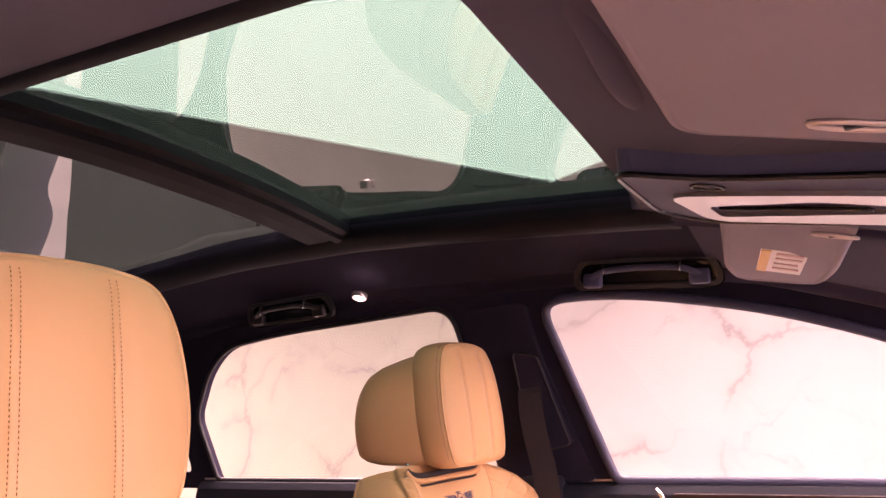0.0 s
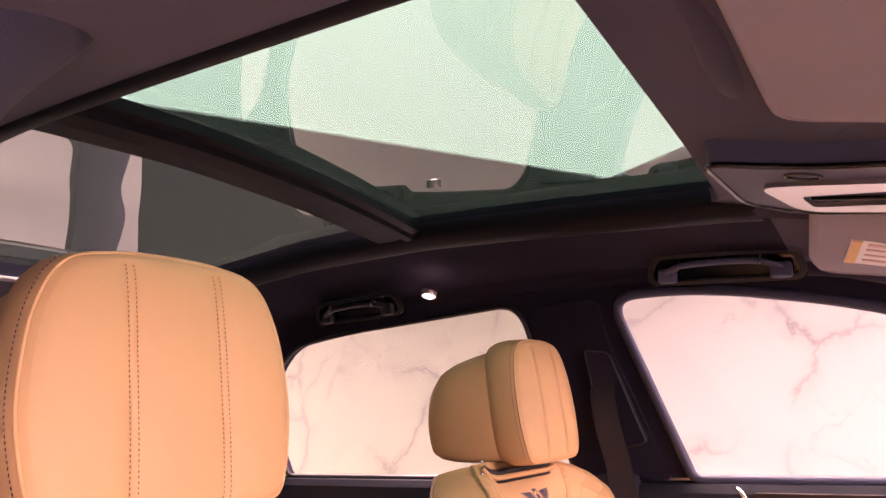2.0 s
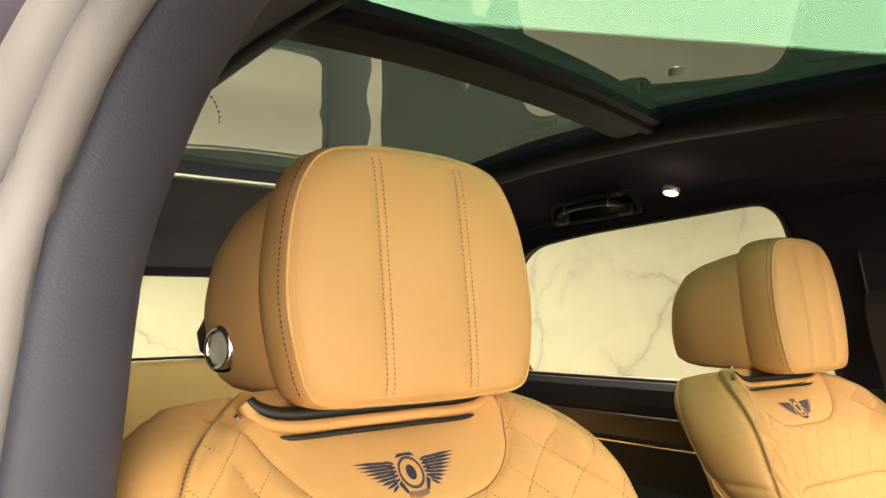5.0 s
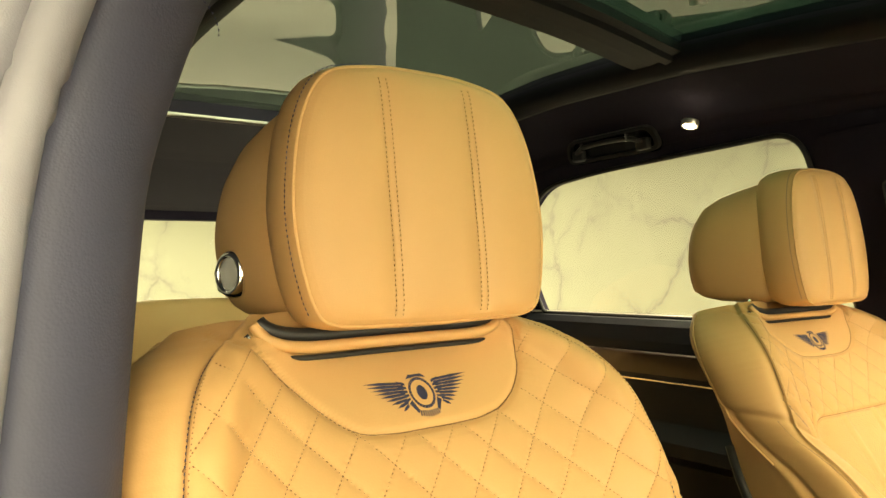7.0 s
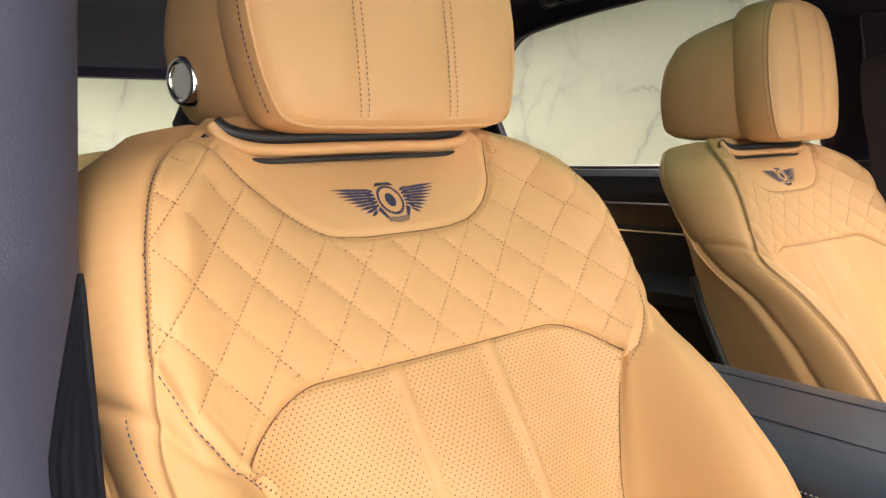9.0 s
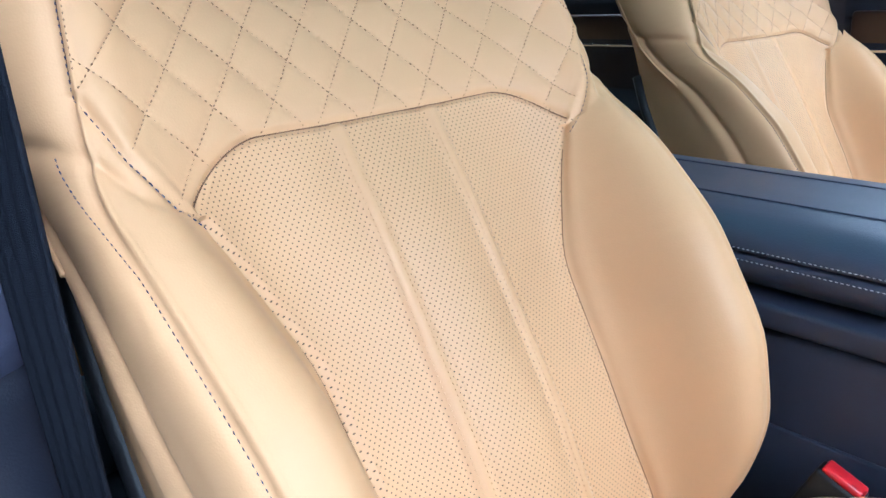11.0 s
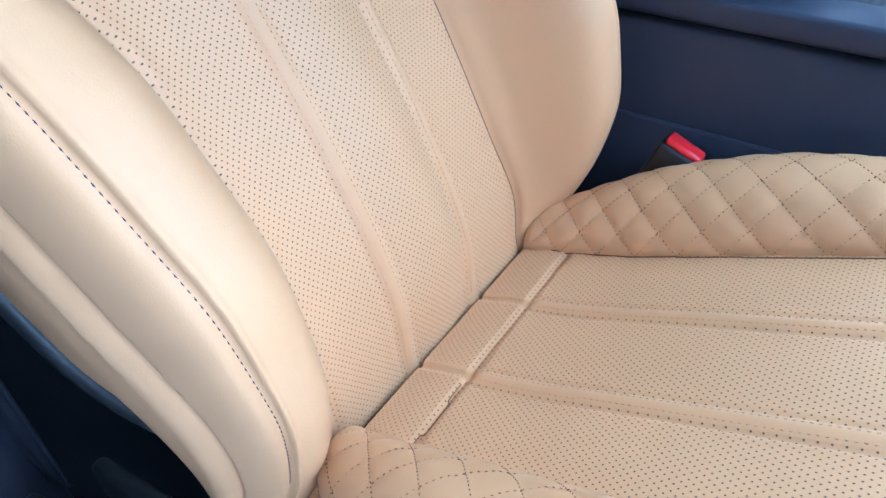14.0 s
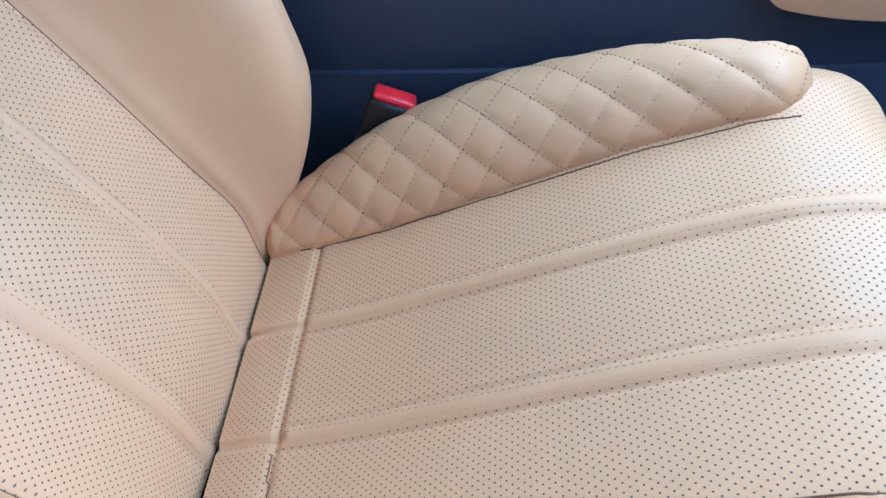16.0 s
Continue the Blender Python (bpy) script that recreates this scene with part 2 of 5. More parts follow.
# the same webbing, lightened for the far belt, which gets little light
far_webbing = grained("lightened_belt_webbing", (0.024, 0.021, 0.027), 0.6, 1400.0, 0.6, 0.1, 0.2)
chrome = plain("polished_chrome", (0.82, 0.82, 0.84), 0.08, 1.0)
satin = plain("satin_metal", (0.62, 0.56, 0.54), 0.3, 1.0)
brushed = plain("pale_brushed_metal", (0.78, 0.77, 0.74), 0.42, 0.7)
red_plastic = plain("red_release_button", (0.62, 0.012, 0.02), 0.3)
veneer = grained("dark_burr_veneer", (0.030, 0.013, 0.009), 0.35, 60.0, 0.02, 0.5, 0.5, cell=False)
carpet_mat = grained("dark_carpet", (0.012, 0.012, 0.016), 0.95, 1600.0, 0.7, 0.3, 0.1, cell=False)
label_white = plain("sticker_white", (0.75, 0.72, 0.7), 0.5)
label_yellow = plain("sticker_yellow", (0.72, 0.42, 0.10), 0.5)
label_red = plain("sticker_red", (0.62, 0.42, 0.40), 0.5)
lamp_glow = plain("lamp_lens", (1.0, 0.95, 0.88), 0.3, 0.0, 6.0)


def marble():
    m, nt, b = material("white_veined_marble")
    co = nt.nodes.new("ShaderNodeTexCoord")
    mp = nt.nodes.new("ShaderNodeMapping")
    mp.inputs["Rotation"].default_value = (0.0, 0.55, 0.0)
    nt.links.new(co.outputs["Object"], mp.inputs["Vector"])

    def veins(scale, bend, swirl, thin_w, soft_w, seed):
        warp = node(nt, "ShaderNodeTexNoise", Scale=swirl, Detail=7.0, Roughness=0.66)
        nt.links.new(mp.outputs[0], warp.inputs["Vector"])
        add_v = nt.nodes.new("ShaderNodeVectorMath")
        add_v.operation = "MULTIPLY_ADD"
        add_v.inputs[1].default_value = (bend, bend, bend)
        nt.links.new(warp.outputs["Color"], add_v.inputs[0])
        nt.links.new(mp.outputs[0], add_v.inputs[2])
        sh = nt.nodes.new("ShaderNodeVectorMath")
        sh.operation = "ADD"
        sh.inputs[1].default_value = (seed, seed * 0.7, seed * 1.3)
        nt.links.new(add_v.outputs[0], sh.inputs[0])
        vein = node(nt, "ShaderNodeTexVoronoi", Scale=scale)
        vein.feature = "DISTANCE_TO_EDGE"
        nt.links.new(sh.outputs[0], vein.inputs["Vector"])
        out = []
        for w in (thin_w, soft_w):
            e = math_node(nt, "SUBTRACT", 1.0, math_node(nt, "MINIMUM", 1.0, math_node(nt, "MULTIPLY", vein.outputs["Distance"], w)))
            out.append(math_node(nt, "POWER", e, 1.6))
        return out

    def gate(scale, low, gain):
        patch = node(nt, "ShaderNodeTexNoise", Scale=scale, Detail=3.0)
        nt.links.new(mp.outputs[0], patch.inputs["Vector"])
        return math_node(nt, "MINIMUM", 1.0, math_node(nt, "MULTIPLY", math_node(nt, "MAXIMUM", math_node(nt, "SUBTRACT", patch.outputs["Fac"], low), 0.0), gain))

    thin, soft = veins(0.75, 0.9, 0.9, 40.0, 7.0, 0.0)
    hair, hair_soft = veins(1.5, 0.7, 1.6, 60.0, 14.0, 3.7)
    big = math_node(nt, "MULTIPLY", math_node(nt, "ADD", math_node(nt, "MULTIPLY", thin, 0.5), math_node(nt, "MULTIPLY", soft, 0.34)), gate(1.5, 0.34, 3.6))
    small = math_node(nt, "MULTIPLY", math_node(nt, "ADD", math_node(nt, "MULTIPLY", hair, 0.42), math_node(nt, "MULTIPLY", hair_soft, 0.12)), gate(0.9, 0.48, 6.0))
    cloud = node(nt, "ShaderNodeTexNoise", Scale=1.1, Detail=5.0)
    nt.links.new(mp.outputs[0], cloud.inputs["Vector"])
    fac = math_node(nt, "MINIMUM", 1.0, math_node(nt, "ADD", math_node(nt, "ADD", big, small), math_node(nt, "MULTIPLY", cloud.outputs["Fac"], 0.10)))
    sep = nt.nodes.new("ShaderNodeSeparateXYZ")
    nt.links.new(co.outputs["Object"], sep.inputs[0])
    front_part = math_node(nt, "GREATER_THAN", sep.outputs[0], -1.9)          # creamier and a little darker behind x -1.9
    base = mix_colour(nt, front_part, (0.420, 0.427, 0.343), (0.465, 0.443, 0.415))
    nt.links.new(mix_colour(nt, fac, base, (0.24, 0.23, 0.215)), b.inputs["Base Color"])
    b.inputs["Roughness"].default_value = 0.4
    b.inputs["Specular IOR Level"].default_value = 0.3
    return m


marble_mat = marble()


def glass(name, tint, ior=1.52, rough=0.0):
    m, nt, b = material(name)
    nt.nodes.remove(b)
    out = nt.nodes["Material Output"]
    tr = node(nt, "ShaderNodeBsdfTransparent", Color=(*tint, 1))
    gl = node(nt, "ShaderNodeBsdfGlossy", Roughness=rough)
    fr = node(nt, "ShaderNodeFresnel", IOR=ior)
    mx = nt.nodes.new("ShaderNodeMixShader")
    nt.links.new(fr.outputs[0], mx.inputs[0])
    nt.links.new(tr.outputs[0], mx.inputs[1])
    nt.links.new(gl.outputs[0], mx.inputs[2])
    nt.links.new(mx.outputs[0], out.inputs["Surface"])
    return m


roof_glass_mat = glass("green_tinted_roof_glass", (0.021, 0.051, 0.041), 1.75)
rear_roof_glass_mat = glass("dark_tinted_roof_glass", (0.080, 0.115, 0.105), 2.05)
door_glass_mat = glass("door_glass", (0.93, 0.95, 0.94))
tail_glass_mat = glass("tail_glass", (0.85, 0.88, 0.86), 1.15)
# ---------------------------------------------------------------- showroom round the car
def room_box(name, x0, x1, y0, y1, z0, z1, mat, label, kind="structure", parent=None):
    ob = part(name, bm_box(x0, x1, y0, y1, z0, z1, 0.0), mat, parent, label, smooth=False)
    if parent is None:
        tagged(ob, label, "", "", kind)
    return ob


floor_mat = grained("polished_grey_tile", (0.36, 0.355, 0.345), 0.18, 200.0, 0.02, 0.1, 0.5, cell=False)
ceil_mat = grained("white_ceiling_paint", (0.80, 0.81, 0.81), 0.9, 300.0, 0.1, 0.1, 0.2, cell=False)
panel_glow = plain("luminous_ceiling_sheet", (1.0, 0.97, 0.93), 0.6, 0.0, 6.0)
CEIL = 2.75
room_box("floor", -10.5, 7, -6.0, 5.6, -0.12, 0.0, floor_mat, "polished grey showroom floor tiles")
room_box("ceiling", -10.5, 7, -6.0, 5.6, CEIL + 0.05, CEIL + 0.2, ceil_mat, "white painted showroom ceiling")
room_box("wall_north", -10.7, 7.2, 5.6, 5.8, -0.12, CEIL + 0.2, marble_mat, "white marble wall with grey veins")
wall_grey = grained("dark_grey_wall_paint", (0.24, 0.24, 0.245), 0.85, 300.0, 0.1, 0.1, 0.2, cell=False)
room_box("wall_south", -10.7, 7.2, -6.2, -6.0, -0.12, CEIL + 0.2, wall_grey, "plain dark grey painted wall")
# unseen front wall: window openings and a glowing sheet, added to light the seats
win_y = [(-5.2 + 1.9 * k, -5.2 + 1.9 * k + 1.78) for k in range(5)]
a, b = plate([(-6.0, -0.12), (5.6, -0.12), (5.6, CEIL + 0.2), (-6.0, CEIL + 0.2)], [[(y0, 0.35), (y1, 0.35), (y1, 2.5), (y0, 2.5)] for y0, y1 in win_y], lambda y, z: (7.0, y, z), 0.2, (1, 0, 0))
add("wall_east", mesh_of("wall_east", a, b, wall_grey, False), None, "plain grey wall with tall added window openings", "", "structure")
front_fill_glow = plain("front_fill_light", (0.93, 0.96, 1.0), 1.0, 0.0, 3.5)
room_box("backdrop", 7.9, 8.0, -6.5, 6.1, -0.1, CEIL + 0.2, front_fill_glow, "plain glowing sheet added outside the windows to light the seats")
room_box("wall_west", -10.7, -10.5, -6.0, 5.6, -0.12, CEIL + 0.2, marble_mat, "white marble wall with grey veins")


def ceiling_light(x0, x1, y0, y1):
    """A luminous sheet in a thin frame, set askew to the car."""
    lit = thing("ceiling_light", "large luminous stretched ceiling panel in a thin frame", "ceiling light", group="ceiling lights")
    lit.matrix_basis = Matrix.Rotation(PANEL_TURN, 4, "Z")
    part("diffuser", bm_box(x0, x1, y0, y1, CEIL - 0.01, CEIL + 0.046, 0.0), panel_glow, lit, "glowing white sheet", smooth=False)
    for a, b, c, d in ((x0 - 0.06, x0 - 0.003, y0 - 0.06, y1 + 0.06), (x1 + 0.003, x1 + 0.06, y0 - 0.06, y1 + 0.06), (x0, x1, y1 + 0.003, y1 + 0.06), (x0, x1, y0 - 0.06, y0 - 0.003)):
        part("frame", bm_box(a, b, c, d, CEIL - 0.02, CEIL + 0.046, 0.002), ceil_mat, lit)


# the panel over the car, whose far corner lies past the far doors
ceiling_light(-2.13, 1.9, -0.66, 2.58)
# two unseen panels, added to light the seats from ahead and the marble's rear part
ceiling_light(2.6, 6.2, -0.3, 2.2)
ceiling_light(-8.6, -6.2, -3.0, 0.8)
# ---------------------------------------------------------------- car shell
RX = [-1.85, -1.45, -1.1, -0.6, -0.25, 0.0, 0.42, 0.62, 0.80]
RZ = [1.60, 1.71, 1.765, 1.79, 1.783, 1.762, 1.720, 1.668, 1.600]


def roof_z(x):
    return smooth_table(RX, RZ, np.asarray(x, float), 0.03)


def side_y(z):
    """The inner face of the doors and pillars, measured out from the car's middle line."""
    return 0.745 - 0.17 * (z - 1.25)


def win_top(x):
    return smooth_table([-1.3, -0.9, -0.3, 0.15, 0.30, 0.50, 0.70, 1.0, 1.3], [1.60, 1.655, 1.665, 1.645, 1.640, 1.605, 1.535, 1.40, 1.26], np.asarray(x, float), 0.02)


car = thing("car_body", "dark cabin shell of a large car with glass roof", "car")
GL0, GL1 = YC - 0.392, YC + 0.392


def rail(side):
    """Padded headliner between the roof glass and the tops of the door windows."""
    secs = []
    xs = np.r_[np.linspace(-1.75, 0.43, 50), np.linspace(0.43, 0.80, 11)[1:]]
    for x in xs:
        zr, zt = float(roof_z(x)), float(win_top(x)) + 0.012
        yt = side_y(zt) - 0.012
        g = 0.395 if side > 0 else 0.388
        q = [(g, zr + 0.035), (g, zr + 0.004), (g + 0.006, zr - 0.004), (g + 0.016, zr - 0.006), (g + 0.020, zr - 0.016), (g + 0.030, zr - 0.021), (g + 0.07, zr - 0.030),
             (g + 0.13, zr * 0.72 + zt * 0.28 - 0.018), (yt - 0.045, zt * 0.62 + zr * 0.38 - 0.012), (yt - 0.014, zt + 0.022), (yt, zt), (yt + 0.03, zt - 0.004)]
        q = spline([(0, a, b) for a, b in q], 3)
        secs.append(np.c_[np.full(len(q), x), YC + side * q[:, 1], q[:, 2]])
    a, b = loft(secs)
    if side < 0:
        b = [f[::-1] for f in b]
    # the far rail wears the shaded suede; its front end and the near rail stay lit
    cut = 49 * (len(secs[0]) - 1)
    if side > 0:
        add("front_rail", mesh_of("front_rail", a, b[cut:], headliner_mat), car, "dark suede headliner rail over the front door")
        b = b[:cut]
    ob = add("side_rail", mesh_of("side_rail", a, b, shaded_headliner_mat if side > 0 else headliner_mat), car, "dark suede headliner rail")
    band = []
    for x in np.linspace(-1.15, 0.42, 40):
        zr = float(roof_z(x))
        g = 0.395 if side > 0 else 0.388
        q = [(g - 0.001, zr + 0.012), (g - 0.001, zr - 0.002), (g + 0.005, zr - 0.012), (g + 0.016, zr - 0.019), (g + 0.022, zr - 0.024), (g + 0.034, zr - 0.029), (g + 0.046, zr - 0.030), (g + 0.048, zr - 0.022)]
        band.append([(x, YC + side * p, h) for p, h in q])
    a, b = loft(band)
    if side < 0:
        b = [f[::-1] for f in b]
    add("glass_frame", mesh_of("glass_frame", a, b, matte_black), ob, "matte black frame along the roof glass")
    return ob


rail(1)
rail(-1)


def roof_strip(name, x0, x1, y0, y1, mat, thick=0.03, drop=0.0, label=""):
    secs = []
    for x in np.linspace(x0, x1, 14):
        z = float(roof_z(x)) - drop
        secs.append([(x, y0, z + thick), (x, y0, z), (x, (y0 + y1) / 2, z), (x, y1, z), (x, y1, z + thick)])
    a, b = loft(secs, True, True)
    return add(name, mesh_of(name, a, b, mat, False), car, label)


# glass panels and the beam between them
def beam_shift(y):
    """The beam lies a little askew."""
    return float(np.interp(y, [-0.40, -0.15, 0.17, 0.41], [0.062, 0.050, 0.007, -0.033]))


def glass_panel(name, x0, x1, mat, label):
    secs = []
    at_beam = lambda x: max(0.0, 1 - abs(x + 0.245) / 0.5)
    for x in np.linspace(x0, x1, 20):
        z = float(roof_z(x)) + 0.018
        secs.append([(x + beam_shift(y) * at_beam(x), y, z + 0.018 * (1 - ((y - YC) / 0.45) ** 2)) for y in np.linspace(GL0 - 0.02, GL1 + 0.02, 11)])
    a, b = loft(secs)
    if np.cross(a[b[0][1]] - a[b[0][0]], a[b[0][2]] - a[b[0][0]])[2] > 0:
        b = [f[::-1] for f in b]
    return add(name, mesh_of(name, a, b, mat), car, label)


glass_panel("front_roof_glass", -0.235, 0.50, roof_glass_mat, "green tinted roof glass panel")
glass_panel("rear_roof_glass", -1.12, -0.255, rear_roof_glass_mat, "dark tinted rear roof glass panel")
secs = []
for y in np.linspace(GL0 - 0.02, GL1 + 0.02, 16):
    sx = beam_shift(y)
    z = float(roof_z(-0.245)) + 0.004 + 0.016 * (1 - ((y - YC) / 0.45) ** 2)
    secs.append([(sx + q, y, z + h) for q, h in ((-0.205, 0.01), (-0.205, -0.006), (-0.222, -0.010), (-0.228, -0.018), (-0.245, -0.020), (-0.252, -0.012), (-0.275, -0.014), (-0.320, -0.012), (-0.325, 0.01))])
a, b = loft(secs, True, True)
add("roof_beam", mesh_of("roof_beam", a, b, matte_black, False), car, "black beam between the roof glass panels")
# soft fold of the headliner beside the near visor's recess
fold = spline([(0.516, -0.36, 0.010), (0.510, -0.25, 0.0), (0.502, -0.165, -0.004), (0.500, -0.115, -0.002), (0.500, -0.06, 0.006), (0.502, 0.0, 0.014)], 8)
fold = np.c_[fold[:, :2], roof_z(fold[:, 0]) - 0.002 + fold[:, 2]]
a, b = tube(fold, 0.016, 14, False, 0.55)
add("headliner_fold", mesh_of("headliner_fold", a, b, headliner_mat), car, "soft fold of the dark headliner")
# side blinds' shiny rails
for s in (-1, 1):
    pts = [(x, YC + s * 0.402, float(roof_z(x)) + 0.006) for x in np.linspace(-1.1, 0.40, 30)]
    a, b = tube(pts, 0.005, 6)
    add("glass_seal", mesh_of("glass_seal", a, b, gloss_black), car, "gloss black seal along the glass")

# headliner ahead of the glass, with rounded front glass corners
corner = rounded([(0.20, GL0 - 0.020), (0.435, GL0 + 0.006), (0.398, YC + 0.1), (0.369, GL1 + 0.0028), (0.20, GL1 + 0.020)], [0.01, 0.07, 0.2, 0.03, 0.01], 8)
head_out = [(0.201, GL0 - 0.03)] + [(0.80, GL0 - 0.03), (0.80, GL1 + 0.03)] + [(0.201, GL1 + 0.03)]
poly = head_out + [c for c in corner[::-1]]
seen = []
for c in poly:
    if not seen or abs(seen[-1][0] - c[0]) + abs(seen[-1][1] - c[1]) > 1e-6:
        seen.append(c)
a, b = plate(seen, [], lambda x, y: (x, y, float(roof_z(x)) - 0.002), 0.03, (0, 0, 1))
add("front_headliner", mesh_of("front_headliner", a, b, headliner_mat, False), car, "dark suede headliner ahead of the glass")
roof_strip("rear_headliner", -1.85, -1.10, GL0 - 0.03, GL1 + 0.03, headliner_mat, 0.03, 0.0, "dark suede headliner behind the glass")
a, b = tube([(-1.105, y, float(roof_z(-1.105)) - 0.004) for y in np.linspace(GL0, GL1, 8)], 0.007, 8)
add("blind_bar", mesh_of("blind_bar", a, b, satin), car, "satin metal blind bar at the rear glass edge")


# far side with its two door windows; near side with the door opening
def side_place(side):
    return lambda x, z: (x, YC + side * side_y(z), z)


rear_win = rounded([(-0.995, 1.248), (-0.085, 1.248), (-0.165, 1.647), (-0.30, 1.643), (-0.70, 1.633), (-0.90, 1.614), (-0.985, 1.55), (-1.053, 1.428)], [0.02, 0.02, 0.10, 0.06, 0.1, 0.1, 0.06, 0.03], 7)
front_win = rounded([(0.171, 1.250), (1.02, 1.246), (1.02, 1.33), (0.69, 1.500), (0.50, 1.571), (0.30, 1.616), (0.19, 1.631), (0.056, 1.633)], [0.02, 0.02, 0.02, 0.1, 0.1, 0.1, 0.06, 0.075], 7)
quarter = rounded([(-1.30, 1.27), (-1.10, 1.27), (-1.14, 1.44), (-1.25, 1.50)], [0.02, 0.02, 0.03, 0.03], 4)
upto = [(x, float(win_top(x)) + 0.025) for x in np.linspace(1.08, -1.75, 40)]
outline = [(-1.75, 1.225), (1.08, 1.225)] + upto
a, b = plate(outline, [rear_win, front_win, quarter], side_place(1), 0.022, (0, 1, 0))
add("far_side_frame", mesh_of("far_side_frame", a, b, shaded_headliner_mat, False), car, "dark window frames and pillars")
for nm, w in (("door_glass", rear_win), ("door_glass", front_win), ("quarter_glass", quarter)):
    c = np.mean(w, axis=0)
    grown = [tuple(c + (np.array(q) - c) * 1.01) for q in w]
    a, b = sheet(grown, lambda x, z: (x, YC + side_y(z) + 0.014, z), (0, -1, 0))
    ob = add(nm, mesh_of(nm, a, b, door_glass_mat, False), car, "clear door glass")
    ob.visible_shadow = False
for w, tone, r in ((rear_win, black_plastic, 0.006), (front_win, pillar_leather, 0.0105)):
    pts = [(x, YC + side_y(z) - 0.002, z) for x, z in w]
    a, b = tube(pts, r, 8, True, 1.0, (0, 1, 0))
    add("window_seal", mesh_of("window_seal", a, b, tone), car)

# far B pillar pad
a, b = plate(rounded([(-0.08, 1.250), (0.130, 1.250), (0.040, 1.535), (0.030, 1.632), (-0.14, 1.632), (-0.135, 1.55)], [0.02, 0.02, 0.05, 0.02, 0.05, 0.03]), [], lambda x, z: (x, YC + side_y(z) - 0.006 - 0.018 * max(0, 1 - abs(x + 0.0) / 0.12), z), 0.03, (0, 1, 0))
add("pillar_trim", mesh_of("pillar_trim", a, b, shaded_headliner_mat, False), car, "dark padded pillar trim")


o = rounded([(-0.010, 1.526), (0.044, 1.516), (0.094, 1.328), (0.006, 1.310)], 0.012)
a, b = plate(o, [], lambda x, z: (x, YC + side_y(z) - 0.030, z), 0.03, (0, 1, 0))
pan = add("belt_panel", mesh_of("belt_panel", a, b, shaded_headliner_mat, False), car, "dark belt slot panel on the pillar")
a, b = tube([(x, YC + side_y(z) - 0.0305, z) for x, z in o], 0.0018, 6, True, 1.0, (0, 1, 0))
add("edge", mesh_of("edge", a, b, black_plastic), pan)


def far_doors():
    """Door linings below the belt line."""
    for x0, x1, nm in ((-1.05, -0.02, "rear_door_lining"), (0.05, 1.05, "front_door_lining")):
        secs = []
        for x in np.linspace(x0, x1, 12):
            q = [(0.775, 1.248), (0.750, 1.248), (0.728, 1.244), (0.716, 1.228), (0.708, 1.19), (0.705, 1.155), (0.700, 1.15), (0.690, 1.08), (0.690, 1.0), (0.66, 0.96), (0.66, 0.93), (0.70, 0.90), (0.70, 0.5), (0.78, 0.5)]
            secs.append([(x, YC + a, b) for a, b in q])
        a, b = loft(secs, True, True)
        d = add(nm, mesh_of(nm, a, b, dark_leather, False), car, "dark leather door lining")
        part("veneer_strip", bm_box(x0 + 0.03, x1 - 0.03, YC + 0.694, YC + 0.712, 1.105, 1.165, 0.006), veneer, d, "dark burr veneer strip")
        part("chrome_strip", bm_box(x0 + 0.03, x1 - 0.03, YC + 0.690, YC + 0.706, 1.094, 1.099, 0.001), chrome, d, "thin bright strip")
        part("belt_strip", bm_box(x0, x1, YC + 0.742, YC + 0.752, 1.2485, 1.255, 0.002), satin, d, "thin bright strip at the glass")


far_doors()
a, b = tube(spline([(0.262, YC + 0.700, 1.240), (0.272, YC + 0.688, 1.232), (0.286, YC + 0.686, 1.207), (0.311, YC + 0.688, 1.181), (0.36, YC + 0.692, 1.160), (0.45, YC + 0.694, 1.150)], 8), 0.0042, 8)
add("door_pull", mesh_of("door_pull", a, b, chrome), car, "bright curved door pull trim")
a, b = plate(rounded([(0.288, 1.232), (0.72, 1.232), (0.72, 1.17), (0.36, 1.172), (0.312, 1.195)], 0.008), [], lambda x, z: (x, YC + 0.700, z), 0.014, (0, 1, 0))
add("door_veneer", mesh_of("door_veneer", a, b, veneer, False), car, "dark burr veneer panel")
part("pillar_base", bm_box(-0.03, 0.06, YC + 0.70, YC + 0.76, 0.42, 1.262, 0.006), dark_leather, car, "dark lower pillar trim")

# near side: pillar between the doors, rear quarter and sill
near_rear = [(-1.75, 1.235), (-0.02, 1.235)] + [(x, float(win_top(x)) + 0.025) for x in np.linspace(-0.02, -1.75, 24)]
near_win = rounded([(-0.80, 1.255), (-0.16, 1.255), (-0.20, 1.645), (-0.33, 1.650), (-0.90, 1.628), (-1.03, 1.44)], [0.02, 0.02, 0.08, 0.06, 0.12, 0.05], 7)
a, b = plate(near_rear, [near_win], side_place(-1), 0.05, (0, -1, 0))
add("near_side_frame", mesh_of("near_side_frame", a, b, headliner_mat, False), car, "dark window frame and pillar")
a, b = sheet(near_win, lambda x, z: (x, YC - side_y(z) - 0.035, z), (0, 1, 0))
ob = add("door_glass", mesh_of("door_glass", a, b, door_glass_mat, False), car, "clear door glass")
ob.visible_shadow = False
part("near_rear_lining", bm_box(-1.75, -0.05, YC - 0.80, YC - 0.69, 0.42, 1.262, 0.02), dark_leather, car, "dark leather door lining")
part("near_sill", bm_box(-0.10, 1.10, YC - 0.84, YC - 0.66, 0.32, 0.45, 0.02), black_plastic, car, "black door sill")
